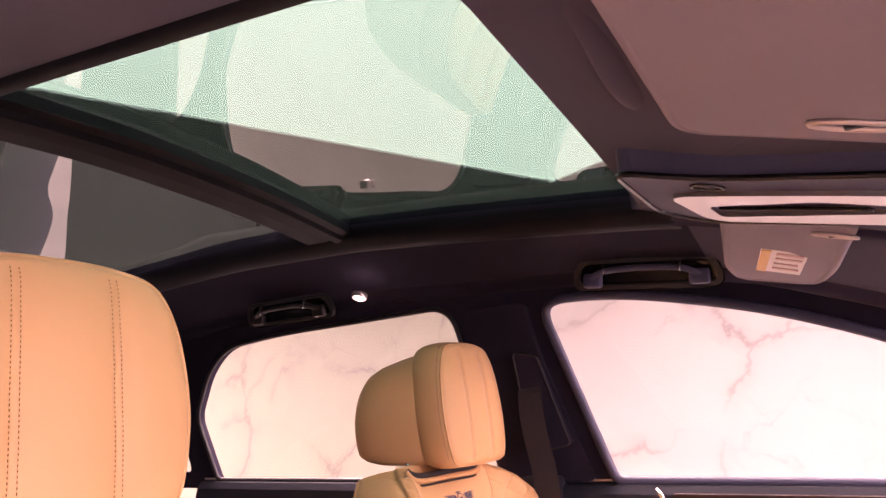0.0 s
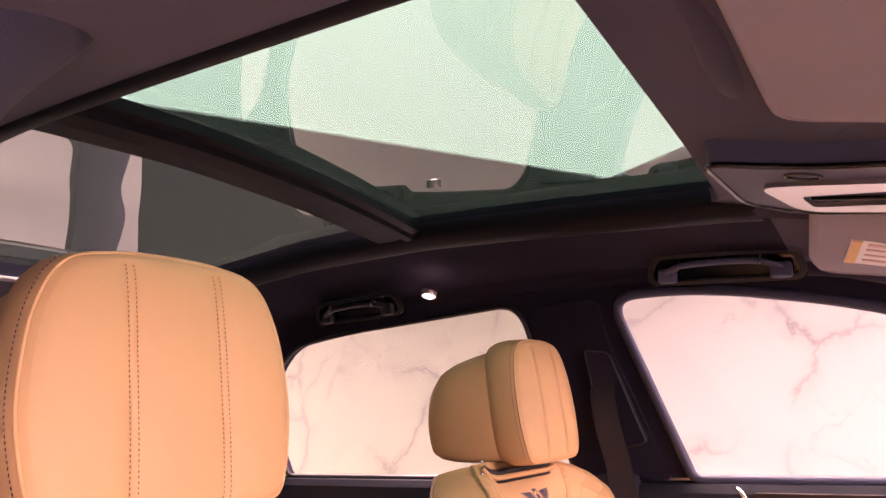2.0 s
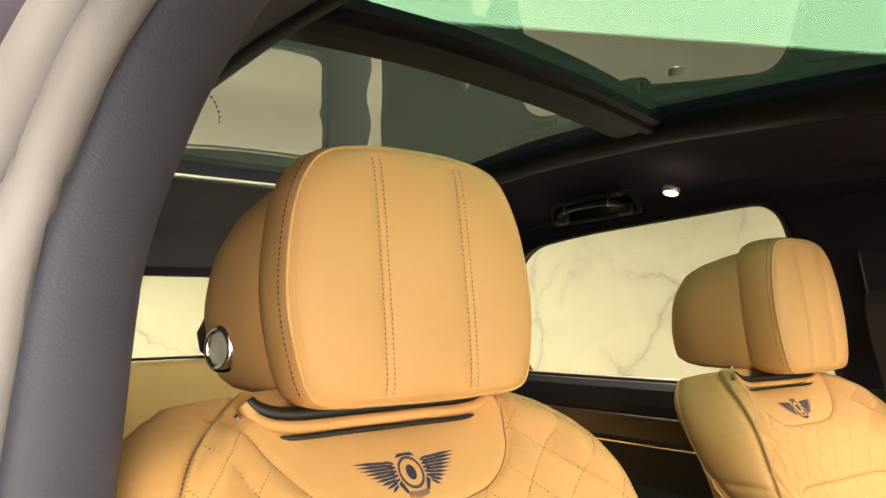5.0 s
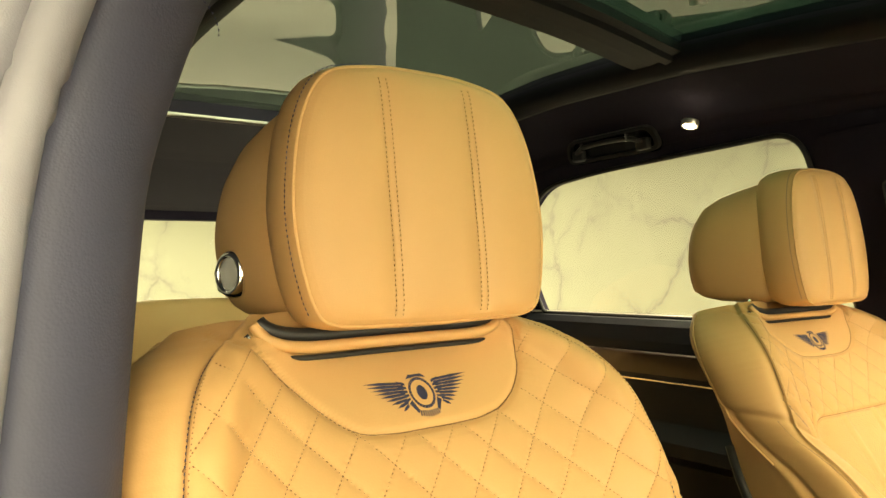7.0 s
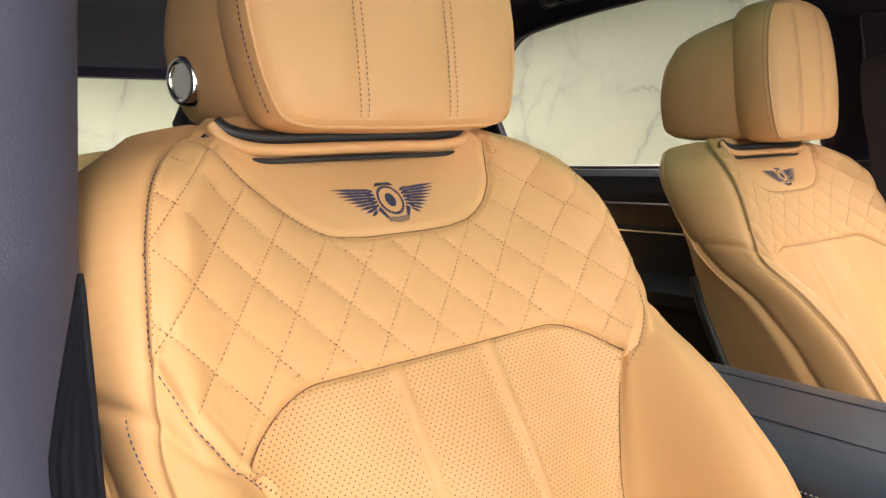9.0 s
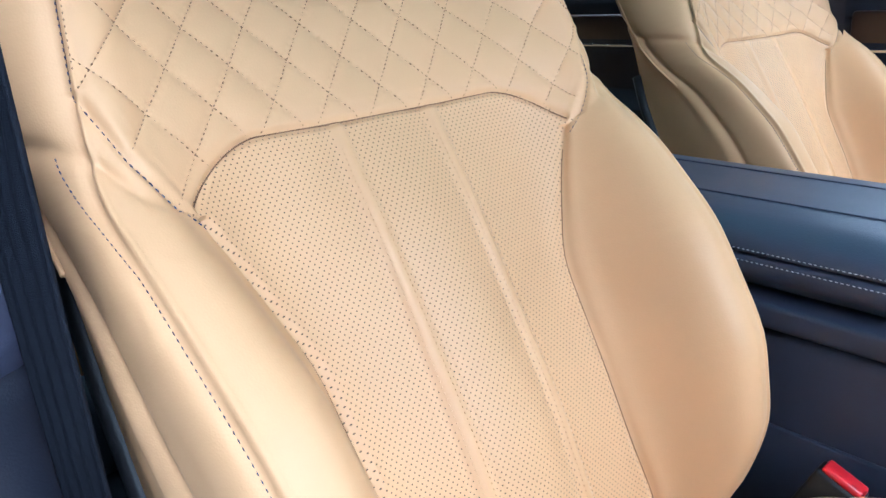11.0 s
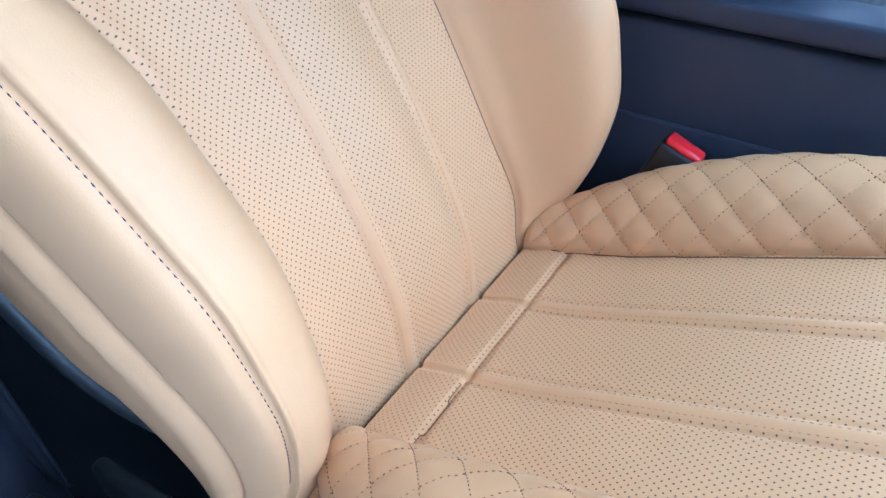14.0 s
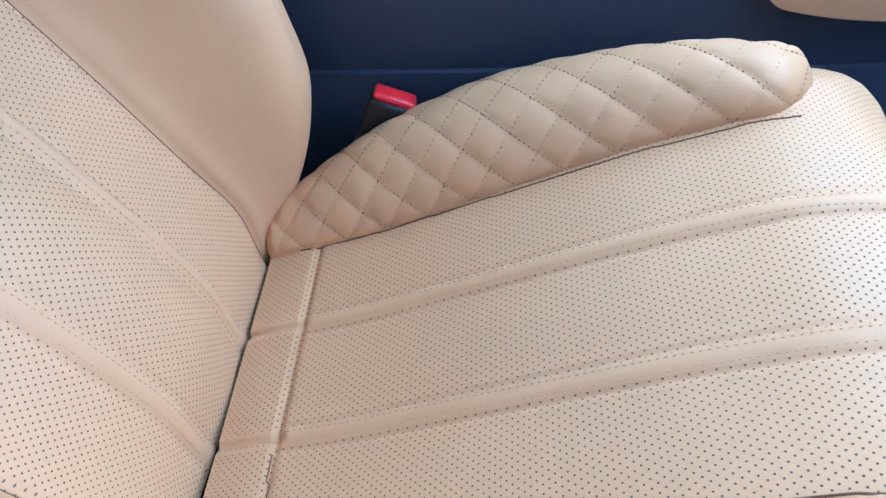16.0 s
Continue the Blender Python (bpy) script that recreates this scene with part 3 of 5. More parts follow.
part("cabin_floor", bm_box(-1.85, 1.35, YC - 0.78, YC + 0.79, 0.36, 0.42, 0.01), carpet_mat, car, "dark carpet")


def near_pillar():
    """The near pillar's padded leather cover, leaning inwards to the roof."""
    secs, seal, seal2 = [], [], []
    for z in np.linspace(0.45, 1.72, 50):
        lean = float(smooth_table([0.45, 1.0, 1.25, 1.45, 1.58, 1.66, 1.72], [-0.030, -0.030, -0.022, 0.006, 0.045, 0.085, 0.135], np.array([z]))[0])
        ahead = float(smooth_table([0.45, 0.85, 0.93, 1.0, 1.1, 1.25, 1.4, 1.5, 1.6, 1.72], [0.10, 0.09, 0.07, 0.06, 0.065, 0.065, 0.03, 0.015, 0.045, 0.09], np.array([z]))[0])
        yo = -0.690 + lean
        q = [(-0.14 + ahead, yo - 0.04), (0.055 + ahead, yo - 0.012), (0.072 + ahead, yo + 0.004), (0.066 + ahead, yo + 0.035), (0.040 + ahead, yo + 0.064), (0.0 + ahead, yo + 0.072), (-0.16 + ahead, yo + 0.066)]
        c = spline([(a, b, 0) for a, b in q], 5)
        secs.append(np.c_[c[:, :2], np.full(len(c), z)])
        seal.append((0.072 + ahead, yo - 0.018, z))
        seal2.append((0.060 + ahead, yo - 0.045, z))
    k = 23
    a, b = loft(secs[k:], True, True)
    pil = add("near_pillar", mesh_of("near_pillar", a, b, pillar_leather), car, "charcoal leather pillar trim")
    # the foot's darker leather stands in for the shade low on the pillar
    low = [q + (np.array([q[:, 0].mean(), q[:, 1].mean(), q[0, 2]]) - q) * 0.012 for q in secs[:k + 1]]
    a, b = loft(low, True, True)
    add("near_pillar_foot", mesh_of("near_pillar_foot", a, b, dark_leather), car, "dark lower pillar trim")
    run = np.array(secs[44][4:24])
    run[:, 2] -= 0.035 * np.linspace(0, 1, len(run)) ** 1.3
    nr = np.tile([0.6, 0.6, 0.0], (len(run), 1))
    thread("seam_stitching", [(run + np.array([0.0008, 0.0008, 0]), nr)], 0.006, 0.0042, 0.0017, thread_dark, pil)
    a, b = tube(seal[24:], 0.0165, 10)
    add("door_seal", mesh_of("door_seal", a, b, rubber), car, "grey rubber door seal")
    a, b = tube(seal2[24:], 0.018, 10)
    add("door_seal", mesh_of("door_seal", a, b, rubber), car, "grey rubber door seal")


near_pillar()
part("pillar_outer", bm_box(-0.12, 0.06, -0.86, -0.745, 0.45, 1.62, 0.02), rubber, car, "grey painted pillar")

# front: windscreen posts, dash and screen header close the cabin
part("dashboard", bm_box(0.98, 1.35, YC - 0.74, YC + 0.74, 0.60, 1.16, 0.06, 4), dark_leather, car, "dark leather dashboard")
a, b = plate([(-0.70, 0.0), (0.70, 0.0), (0.55, 1.0), (-0.55, 1.0)], [rounded([(-0.64, 0.03), (0.64, 0.03), (0.51, 0.95), (-0.51, 0.95)], 0.05)], lambda p, q: (1.45 - 0.66 * q, YC + p, 1.14 + 0.462 * q), 0.03, (0.5, 0, 0.5))
add("windscreen_frame", mesh_of("windscreen_frame", a, b, headliner_mat, False), car, "dark windscreen frame")
a, b = sheet([(-0.66, 0.02), (0.66, 0.02), (0.53, 0.97), (-0.53, 0.97)], lambda p, q: (1.465 - 0.66 * q, YC + p, 1.155 + 0.462 * q), (-0.5, 0, -0.5))
ob = add("windscreen", mesh_of("windscreen", a, b, door_glass_mat, False), car, "clear windscreen")
ob.visible_shadow = False
# tail: rear wall with its window
a, b = plate([(-0.76, 0.42), (0.76, 0.42), (0.76, 1.30), (0.60, 1.62), (-0.60, 1.62), (-0.76, 1.30)], [rounded([(-0.58, 1.305), (0.58, 1.305), (0.50, 1.575), (-0.50, 1.575)], 0.05)], lambda y, z: (-1.86, YC + y, z), 0.05, (-1, 0, 0))
add("tail_wall", mesh_of("tail_wall", a, b, headliner_mat, False), car, "dark tailgate lining round the rear window")
a, b = sheet([(-0.6, 1.29), (0.6, 1.29), (0.52, 1.59), (-0.52, 1.59)], lambda y, z: (-1.885, YC + y, z), (1, 0, 0))
ob = add("rear_window", mesh_of("rear_window", a, b, tail_glass_mat, False), car, "clear rear window")
ob.visible_shadow = False
part("roof_skin", bm_box(-1.9, -1.12, YC - 0.55, YC + 0.55, 1.80, 1.815, 0.0), black_plastic, car, "dark roof skin", False)


def wheel(x, side):
    """Tyre and rim under the sill; the car stands on four of them."""
    w = thing("wheel", "", "")
    w.parent = car
    w.location = (x, YC + side * 0.80, 0.37)
    prof = [(0.25, -0.12), (0.34, -0.13), (0.368, -0.11), (0.37, 0.0), (0.368, 0.11), (0.34, 0.13), (0.25, 0.12)]
    a, b = loft([[(r * math.cos(t), h, r * math.sin(t)) for t in np.linspace(0, 2 * math.pi, 41)[:-1]] for r, h in prof], True)
    add("tyre", mesh_of("tyre", a, b, black_plastic), w, "black tyre")
    a, b = loft([[(r * math.cos(t), side * h, r * math.sin(t)) for t in np.linspace(0, 2 * math.pi, 41)[:-1]] for r, h in ((0.25, 0.11), (0.24, 0.09), (0.08, 0.10), (0.001, 0.105))], True)
    add("rim", mesh_of("rim", a, b, satin), w, "metal rim")


for wx in (-1.25, 1.70):
    for ws in (-1, 1):
        wheel(wx, ws)
part("underbody", bm_box(-1.85, 2.1, YC - 0.70, YC + 0.70, 0.24, 0.356, 0.02), black_plastic, car, "black underbody")
# ---------------------------------------------------------------- front seat
# Seat space: x ahead, y to the car's left from the seat's middle, z up; the crease of back and cushion lies near x 0.227, z 0.705.
BACK_O = np.array([0.227, 0.0, 0.705])
BACK_V = np.array([-0.30, 0.0, 0.954])
BACK_N = np.array([0.954, 0.0, 0.30])
VS = [0.0, 0.06, 0.12, 0.20, 0.30, 0.38, 0.44, 0.50, 0.57, 0.62, 0.66, 0.69]
# half section: middle, panel edge, crest of the bolster, outer seam, side, rear edge; each as offsets u (out) and n (ahead)
U_PANEL = [0.133, 0.132, 0.125, 0.125, 0.131, 0.163, 0.193, 0.191, 0.176, 0.152, 0.108, 0.069]
N_PANEL = [0.085, 0.1, 0.095, 0.084, 0.061, 0.056, 0.057, 0.046, 0.024, -0.002, -0.032, -0.058]
U_CREST = [0.178, 0.188, 0.193, 0.195, 0.202, 0.212, 0.218, 0.215, 0.201, 0.178, 0.137, 0.088]
N_CREST = [0.087, 0.144, 0.177, 0.187, 0.161, 0.114, 0.07, 0.055, 0.043, 0.018, -0.021, -0.056]
U_EDGE = [0.194, 0.204, 0.209, 0.216, 0.228, 0.235, 0.237, 0.231, 0.221, 0.204, 0.171, 0.121]
N_EDGE = [0.083, 0.139, 0.174, 0.182, 0.154, 0.11, 0.059, 0.052, 0.04, 0.012, -0.029, -0.073]
U_SIDE = [0.213, 0.22, 0.227, 0.238, 0.248, 0.248, 0.247, 0.261, 0.263, 0.255, 0.229, 0.173]
N_SIDE = [0.055, 0.106, 0.128, 0.115, 0.086, 0.043, -0.011, -0.043, -0.062, -0.074, -0.093, -0.112]
U_REAR = [0.178, 0.208, 0.227, 0.238, 0.238, 0.235, 0.227, 0.229, 0.232, 0.228, 0.208, 0.161]
N_REAR = [-0.045, -0.025, -0.025, -0.035, -0.053, -0.069, -0.078, -0.078, -0.093, -0.109, -0.124, -0.137]
N_MID = [0.086, 0.107, 0.108, 0.098, 0.076, 0.055, 0.032, 0.014, -0.004, -0.026, -0.05, -0.074]
CUT_T = [0.0, 1.0, 2.0, 3.0, 4.0, 5.0]
CUT_V = [0.413, 0.413, 0.436, 0.462, 0.497, 0.535]      # lower border of the quilted shoulder, past the panel


def section(v):
    """The six control points (u, n) at heights v: array (len v, 6, 2)."""
    cols = [(np.zeros_like(v), smooth_table(VS, N_MID, v))]
    for us, ns in ((U_PANEL, N_PANEL), (U_CREST, N_CREST), (U_EDGE, N_EDGE), (U_SIDE, N_SIDE), (U_REAR, N_REAR)):
        cols.append((smooth_table(VS, us, v), smooth_table(VS, ns, v)))
    return np.stack([np.stack(c, -1) for c in cols], 1)


def half_curve(ctrl, ts):
    """A smooth curve over the control points, mirrored at the middle, with slopes by chord length. ctrl (m, 6, 2), ts in 0..5 -> (m, len ts, 2)"""
    m = ctrl.shape[0]
    mirror = ctrl[:, 1:2] * np.array([-1.0, 1.0])
    last = 2 * ctrl[:, 5:6] - ctrl[:, 4:5]
    p = np.concatenate([mirror, ctrl, last], 1)
    h = np.linalg.norm(np.diff(p, axis=1), axis=2) + 1e-6
    d = np.diff(p, axis=1) / h[..., None]
    slope = (h[:, :-1, None] * d[:, 1:] + h[:, 1:, None] * d[:, :-1]) / (h[:, :-1] + h[:, 1:])[..., None]
    out = np.zeros((m, len(ts), 2))
    for k, t in enumerate(ts):
        i = min(int(t), 4)
        f = t - i
        b, c = p[:, i + 1], p[:, i + 2]
        mb, mc = slope[:, i] * h[:, i + 1, None], slope[:, i + 1] * h[:, i + 1, None]
        out[:, k] = (2 * f ** 3 - 3 * f * f + 1) * b + (f ** 3 - 2 * f * f + f) * mb + (3 * f * f - 2 * f ** 3) * c + (f ** 3 - f * f) * mc
    return out


def surface_normals(p):
    du = np.gradient(p, axis=1)
    dv = np.gradient(p, axis=0)
    n = np.cross(du, dv)
    return n / (np.linalg.norm(n, axis=2)[..., None] + 1e-12)


def puff(a, b, wide, tall, a0, b0):
    """Height 0..1 of diamond quilting, nought on the stitched lines, and the distance phases."""
    p = (a - a0) / wide + (b - b0) / tall
    q = (a - a0) / wide - (b - b0) / tall
    hp, hq = np.abs(np.sin(np.pi * p)), np.abs(np.sin(np.pi * q))
    return np.sqrt(np.clip(hp * hq, 0, 1)) ** 0.8


def groove(d, width):
    return np.exp(-(d / width) ** 2)


def perf_top(u):
    """Height of the perforated panel's rounded upper border."""
    x = np.clip((np.abs(u) - 0.114) / 0.085, 0, 1.2)
    return 0.459 - 0.058 * x ** 1.8


BIB_U = [-0.20, -0.146, -0.119, -0.093, -0.075, -0.060, -0.03, 0.03, 0.060, 0.087, 0.108, 0.122, 0.130, 0.134, 0.137]
BIB_V = [0.72, 0.653, 0.621, 0.592, 0.576, 0.569, 0.566, 0.566, 0.567, 0.573, 0.586, 0.603, 0.620, 0.640, 0.700]


def bib_low(u):
    """Lower border of the plain panel that bears the badge."""
    return smooth_table(BIB_U, BIB_V, u, 0.004)


def bib_off(u, v):
    """How far a point lies above that border, measured across it."""
    slope = (bib_low(u + 0.001) - bib_low(u - 0.001)) / 0.002
    return (v - bib_low(u)) / np.sqrt(1 + slope ** 2)


def wing_seam(v):
    """Half width of the quilted shoulder's outer seam low down, where it turns in to a tip."""
    return np.interp(v, [0.385, 0.402, 0.418, 0.435, 0.455, 0.475, 0.50, 0.51], [0.158, 0.175, 0.190, 0.202, 0.215, 0.222, 0.231, 1.0])


def wrap_grid():
    seg = (46, 20, 14, 22, 26)
    ts = np.concatenate([np.linspace(i, i + 1, n, endpoint=False) for i, n in enumerate(seg)] + [[5.0]])
    vs = np.r_[np.linspace(-0.075, 0.37, 140, endpoint=False), np.linspace(0.37, 0.56, 160, endpoint=False), np.linspace(0.56, 0.69, 50)]
    c = half_curve(section(vs), ts)
    u = np.concatenate([-c[:, :0:-1, 0], c[:, :, 0]], 1)
    n = np.concatenate([c[:, :0:-1, 1], c[:, :, 1]], 1)
    t = np.concatenate([-ts[:0:-1], ts])
    return u, n, np.tile(t, (len(vs), 1)), np.tile(vs[:, None], (1, len(t)))


def back_surface():
    u, n, t, v = wrap_grid()
    p = BACK_O + v[..., None] * BACK_V + n[..., None] * BACK_N
    p[..., 1] = u + 0.0039 * np.clip((v - 0.40) / 0.2, 0, 1.2)
    nrm = surface_normals(p)
    if (nrm[100, nrm.shape[1] // 2] @ BACK_N) < 0:
        nrm = -nrm
    at = np.abs(t)
    cut = np.interp(at, CUT_T, CUT_V)
    top = perf_top(u)
    upper = np.where(at <= 1.0, v > top, v > cut)
    perf = (at <= 0.985) & ~upper & (v > -0.003)
    bib = (v > bib_low(u)) & (at < 2.6) & (np.abs(u) < 0.165)
    quilt = upper & (at <= 3.0) & ~bib & (np.abs(u) < wing_seam(v))
    d = np.zeros_like(u)
    edge = np.minimum.reduce([np.maximum(wing_seam(v) - np.abs(u), 0.0), np.abs(v - np.where(at <= 1.0, top, cut)), np.where(at < 3, (3 - at) * 0.03, 0.0) + (at > 3) * 9,
                              np.abs(bib_off(u, v)) + (np.abs(u) > 0.165) * 9])
    fade = np.clip(edge / 0.014, 0, 1)
    d += np.where(quilt, 0.0037 * puff(u, v, 0.0500, 0.0580, 0.007, 0.540) * fade, 0)
    d -= 0.003 * groove(np.where(at <= 1.0, v - top, 9), 0.003)
    d -= 0.0034 * np.clip((at - 1.2) / 0.8, 0, 1) * groove(np.where(at > 1.0, v - cut, 9), 0.0075)
    d += np.where((at > 1.0) & (at < 4.9) & (v < cut), 0.003 * np.clip((cut - v) / 0.05, 0, 1) * np.clip((at - 1.2) / 0.8, 0, 1) * np.clip((4.9 - at) / 0.5, 0, 1), 0)
    d -= 0.003 * groove(np.where((np.abs(u) < 0.165) & (v > 0.5), bib_off(u, v), 9), 0.003)
    low = v < cut
    turn = np.where((v > cut) & (v < 0.50) & (at < 3.4), np.abs(u) - wing_seam(v), 9)
    d += (0.0012 * groove(turn + 0.006, 0.004) - 0.0022 * groove(turn, 0.003)) * np.clip((v - 0.40) / 0.02, 0, 1)
    side = (at > 3.5) & (at < 4.6) & (v < cut + 0.05)
    d += np.where(side, 0.0028 * groove((at - 4.12) * 0.05, 0.004) - 0.0032 * groove((at - 3.95) * 0.05, 0.0035), 0) * np.clip((cut + 0.03 - v) / 0.03, 0, 1)
    seg1 = np.where(at < 1, (1 - at) * 0.14, (at - 1) * 0.09)
    d -= np.where(low, 0.006 * groove(seg1, 0.0042), 0)
    d -= 0.0035 * groove((at - 3) * 0.035, 0.003)
    d += 0.0022 * groove((at - 2.83) * 0.035, 0.004)
    for s in (-0.0475, 0.0475):
        d += np.where(perf, 0.0032 * groove(u - s, 0.0062) - 0.0016 * groove(np.abs(u - s) - 0.0095, 0.0018), 0)
    d += np.where(perf, 0.0012 * np.cos(u / 0.0475 * math.pi), 0)
    p = p + d[..., None] * nrm
    return p, surface_normals(p), u, v, t, upper, perf, bib, quilt


def pieces_of(name_of, p, u, v, masks, nrm, parent):
    """Splits one continuous surface into its sewn panels. masks: name -> mask on the grid points."""
    rows, cols = u.shape
    taken = np.zeros((rows - 1, cols - 1), bool)
    made = {}
    uv = np.stack([u, v], -1).reshape(-1, 2)
    flat = p.reshape(-1, 3)
    r0, c0 = rows // 2, cols // 2
    turn = np.cross(p[r0, c0 + 1] - p[r0, c0], p[r0 + 1, c0] - p[r0, c0])
    all_n = (nrm * np.sign(turn @ nrm[r0, c0])).reshape(-1, 3)
    for name, mask, mat, label in masks:
        cell = (mask[:-1, :-1].astype(int) + mask[1:, :-1] + mask[:-1, 1:] + mask[1:, 1:] >= 2) & ~taken
        taken |= cell
        ii, jj = np.nonzero(cell)
        if len(ii) == 0:
            continue
        q = np.stack([ii * cols + jj, ii * cols + jj + 1, (ii + 1) * cols + jj + 1, (ii + 1) * cols + jj], 1)
        used, inv = np.unique(q, return_inverse=True)
        me = mesh_of(name, flat[used], inv.reshape(-1, 4), mat, True, None, uv[used])
        me.normals_split_custom_set_from_vertices([tuple(q) for q in all_n[used]])
        made[name] = add(name, me, parent, label)
    return made


def line_on(p, nrm, u, v, pts):
    """Points and normals of the surface nearest to given (u, v) pairs, front side only."""
    rows, cols = u.shape
    out, on = [], []
    mid = slice(cols // 2 - 82, cols // 2 + 83)
    uu, pp, nn = u[:, mid], p[:, mid], nrm[:, mid]
    vv = v[:, 0]
    for a, b in pts:
        i = np.interp(b, vv, np.arange(rows))
        i0 = min(int(i), rows - 2)
        f = i - i0
        res, rn = [], []
        for k in (i0, i0 + 1):
            row = uu[k]
            order = np.argsort(row)
            res.append([np.interp(a, row[order], pp[k][order, c]) for c in range(3)])
            rn.append([np.interp(a, row[order], nn[k][order, c]) for c in range(3)])
        out.append(np.array(res[0]) * (1 - f) + np.array(res[1]) * f)
        on.append(np.array(rn[0]) * (1 - f) + np.array(rn[1]) * f)
    return np.array(out), np.array(on)


def quilt_runs(p, nrm, u, v, quilt, wide, tall, a0, b0, span_a, span_b, flip=False):
    """Stitched diagonals over a quilted panel, cut to its outline."""
    rows, cols = u.shape
    runs = []
    mid = slice(cols // 2 - 82, cols // 2 + 83)
    for sgn in (1, -1):
        ks = range(int(math.floor((span_a[0] - a0) / wide - 14)), int(math.ceil((span_a[1] - a0) / wide + 14)))
        for k in ks:
            run = []
            for b in np.arange(span_b[0], span_b[1], 0.004):
                a = a0 + wide * (k - sgn * (b - b0) / tall)
                if not span_a[0] < a < span_a[1]:
                    inside = False
                else:
                    i = int(round(np.interp(b, v[:, 0], np.arange(rows))))
                    row = u[i, mid]
                    j = int(np.argmin(np.abs(row - a))) + mid.start
                    inside = bool(quilt[i, j])
                if inside:
                    run.append((a, b))
                elif len(run) > 3:
                    runs.append(run)
                    run = []
                else:
                    run = []
            if len(run) > 3:
                runs.append(run)
    return [line_on(p, nrm, u, v, r) for r in runs]


def edge_line(p, nrm, t, value, v0, v1, v):
    j = int(np.argmin(np.abs(t[0] - value)))
    k = (v[:, j] >= v0) & (v[:, j] <= v1)
    return p[k, j], nrm[k, j]


def curve_line(p, nrm, t, where, v0, v1, v):
    rows = [i for i in range(len(v)) if v0 <= v[i, 0] <= v1]
    at = [np.interp(where(v[i, 0]), t[0], np.arange(t.shape[1])) for i in rows]
    mixed = [(p[i, int(k)] * (1 - k % 1) + p[i, int(k) + 1] * (k % 1), nrm[i, int(k)]) for i, k in zip(rows, at)]
    return np.array([m[0] for m in mixed]), np.array([m[1] for m in mixed])


def badge(parent, p, nrm, u, v):
    """Winged oval, embroidered in dark thread: feathers, ring and tail as plain raised shapes."""
    vs, fs = [], []

    def blob(pts):
        q, nr = line_on(p, nrm, u, v, pts)
        k = len(vs)
        m = len(q)
        c = q.mean(0) + nr.mean(0) * 0.0011
        vs.extend(list(q + nr * 0.0003))
        vs.append(c)
        for i in range(m):
            fs.append((k + i, k + (i + 1) % m, k + m))

    cu, cv = 0.009, 0.598
    for side in (-1, 1):
        for i in range(9):                                  # long feathers
            f = i / 8
            r0, r1 = 0.0165 + 0.002 * f, 0.057 - 0.031 * f ** 1.25
            a = math.radians(22 - 62 * f)
            c0 = np.array([cu + side * r0, cv + 0.011 - 0.021 * f])
            c1 = np.array([cu + side * r1, cv + 0.014 - 0.029 * f])
            d = c1 - c0
            w = np.array([-d[1], d[0]])
            w = w / np.linalg.norm(w) * 0.0014
            blob([c0 - w * 0.8, c0 + d * 0.6 - w, c1, c0 + d * 0.6 + w, c0 + w * 0.8])
        for i in range(5):                                  # short coverts
            f = i / 4
            c0 = np.array([cu + side * 0.0145, cv + 0.0095 - 0.014 * f])
            c1 = c0 + np.array([side * 0.008, 0.003 - 0.006 * f])
            blob([c0 + (0, -0.0012), c1 + (0, -0.0010), c1 + (0, 0.0010), c0 + (0, 0.0012)])
    for i in range(28):                                     # oval ring
        a0, a1 = 2 * math.pi * i / 28, 2 * math.pi * (i + 0.92) / 28
        e = lambda a, s: (cu + 0.0122 * s * math.cos(a), cv + 0.0142 * s * math.sin(a))
        blob([e(a0, 0.88), e(a0, 1.08), e(a1, 1.08), e(a1, 0.88)])
    blob([(cu + 0.0052 * math.cos(a), cv + 0.0072 * math.sin(a)) for a in np.linspace(0, 2 * math.pi, 17)[:-1]])     # a plain boss inside the oval
    blob([(cu - 0.011, cv + 0.0145), (cu - 0.007, cv + 0.0185), (cu + 0.007, cv + 0.0185), (cu + 0.011, cv + 0.0145), (cu, cv + 0.016)])
    for i in range(9):                                      # tail
        f = (i - 4) / 4
        blob([(cu + f * 0.0085 - 0.0007, cv - 0.0165 - 0.001 * (1 - abs(f))), (cu + f * 0.010 - 0.0007, cv - 0.0235 + 0.002 * abs(f)),
              (cu + f * 0.010 + 0.0007, cv - 0.0235 + 0.002 * abs(f)), (cu + f * 0.0085 + 0.0007, cv - 0.0165 - 0.001 * (1 - abs(f)))])
    for side in (-1, 1):
        blob([(cu + side * 0.0135, cv - 0.006), (cu + side * 0.0175, cv - 0.009), (cu + side * 0.0115, cv - 0.019), (cu + side * 0.0095, cv - 0.0165)])
    return add("badge", mesh_of("badge", vs, fs, thread_dark, False), parent, "dark embroidered winged oval badge")


def piping(name, pts, r, mat, parent, label=""):
    a, b = tube(pts, r, 6)
    return add(name, mesh_of(name, a, b, mat), parent, label)


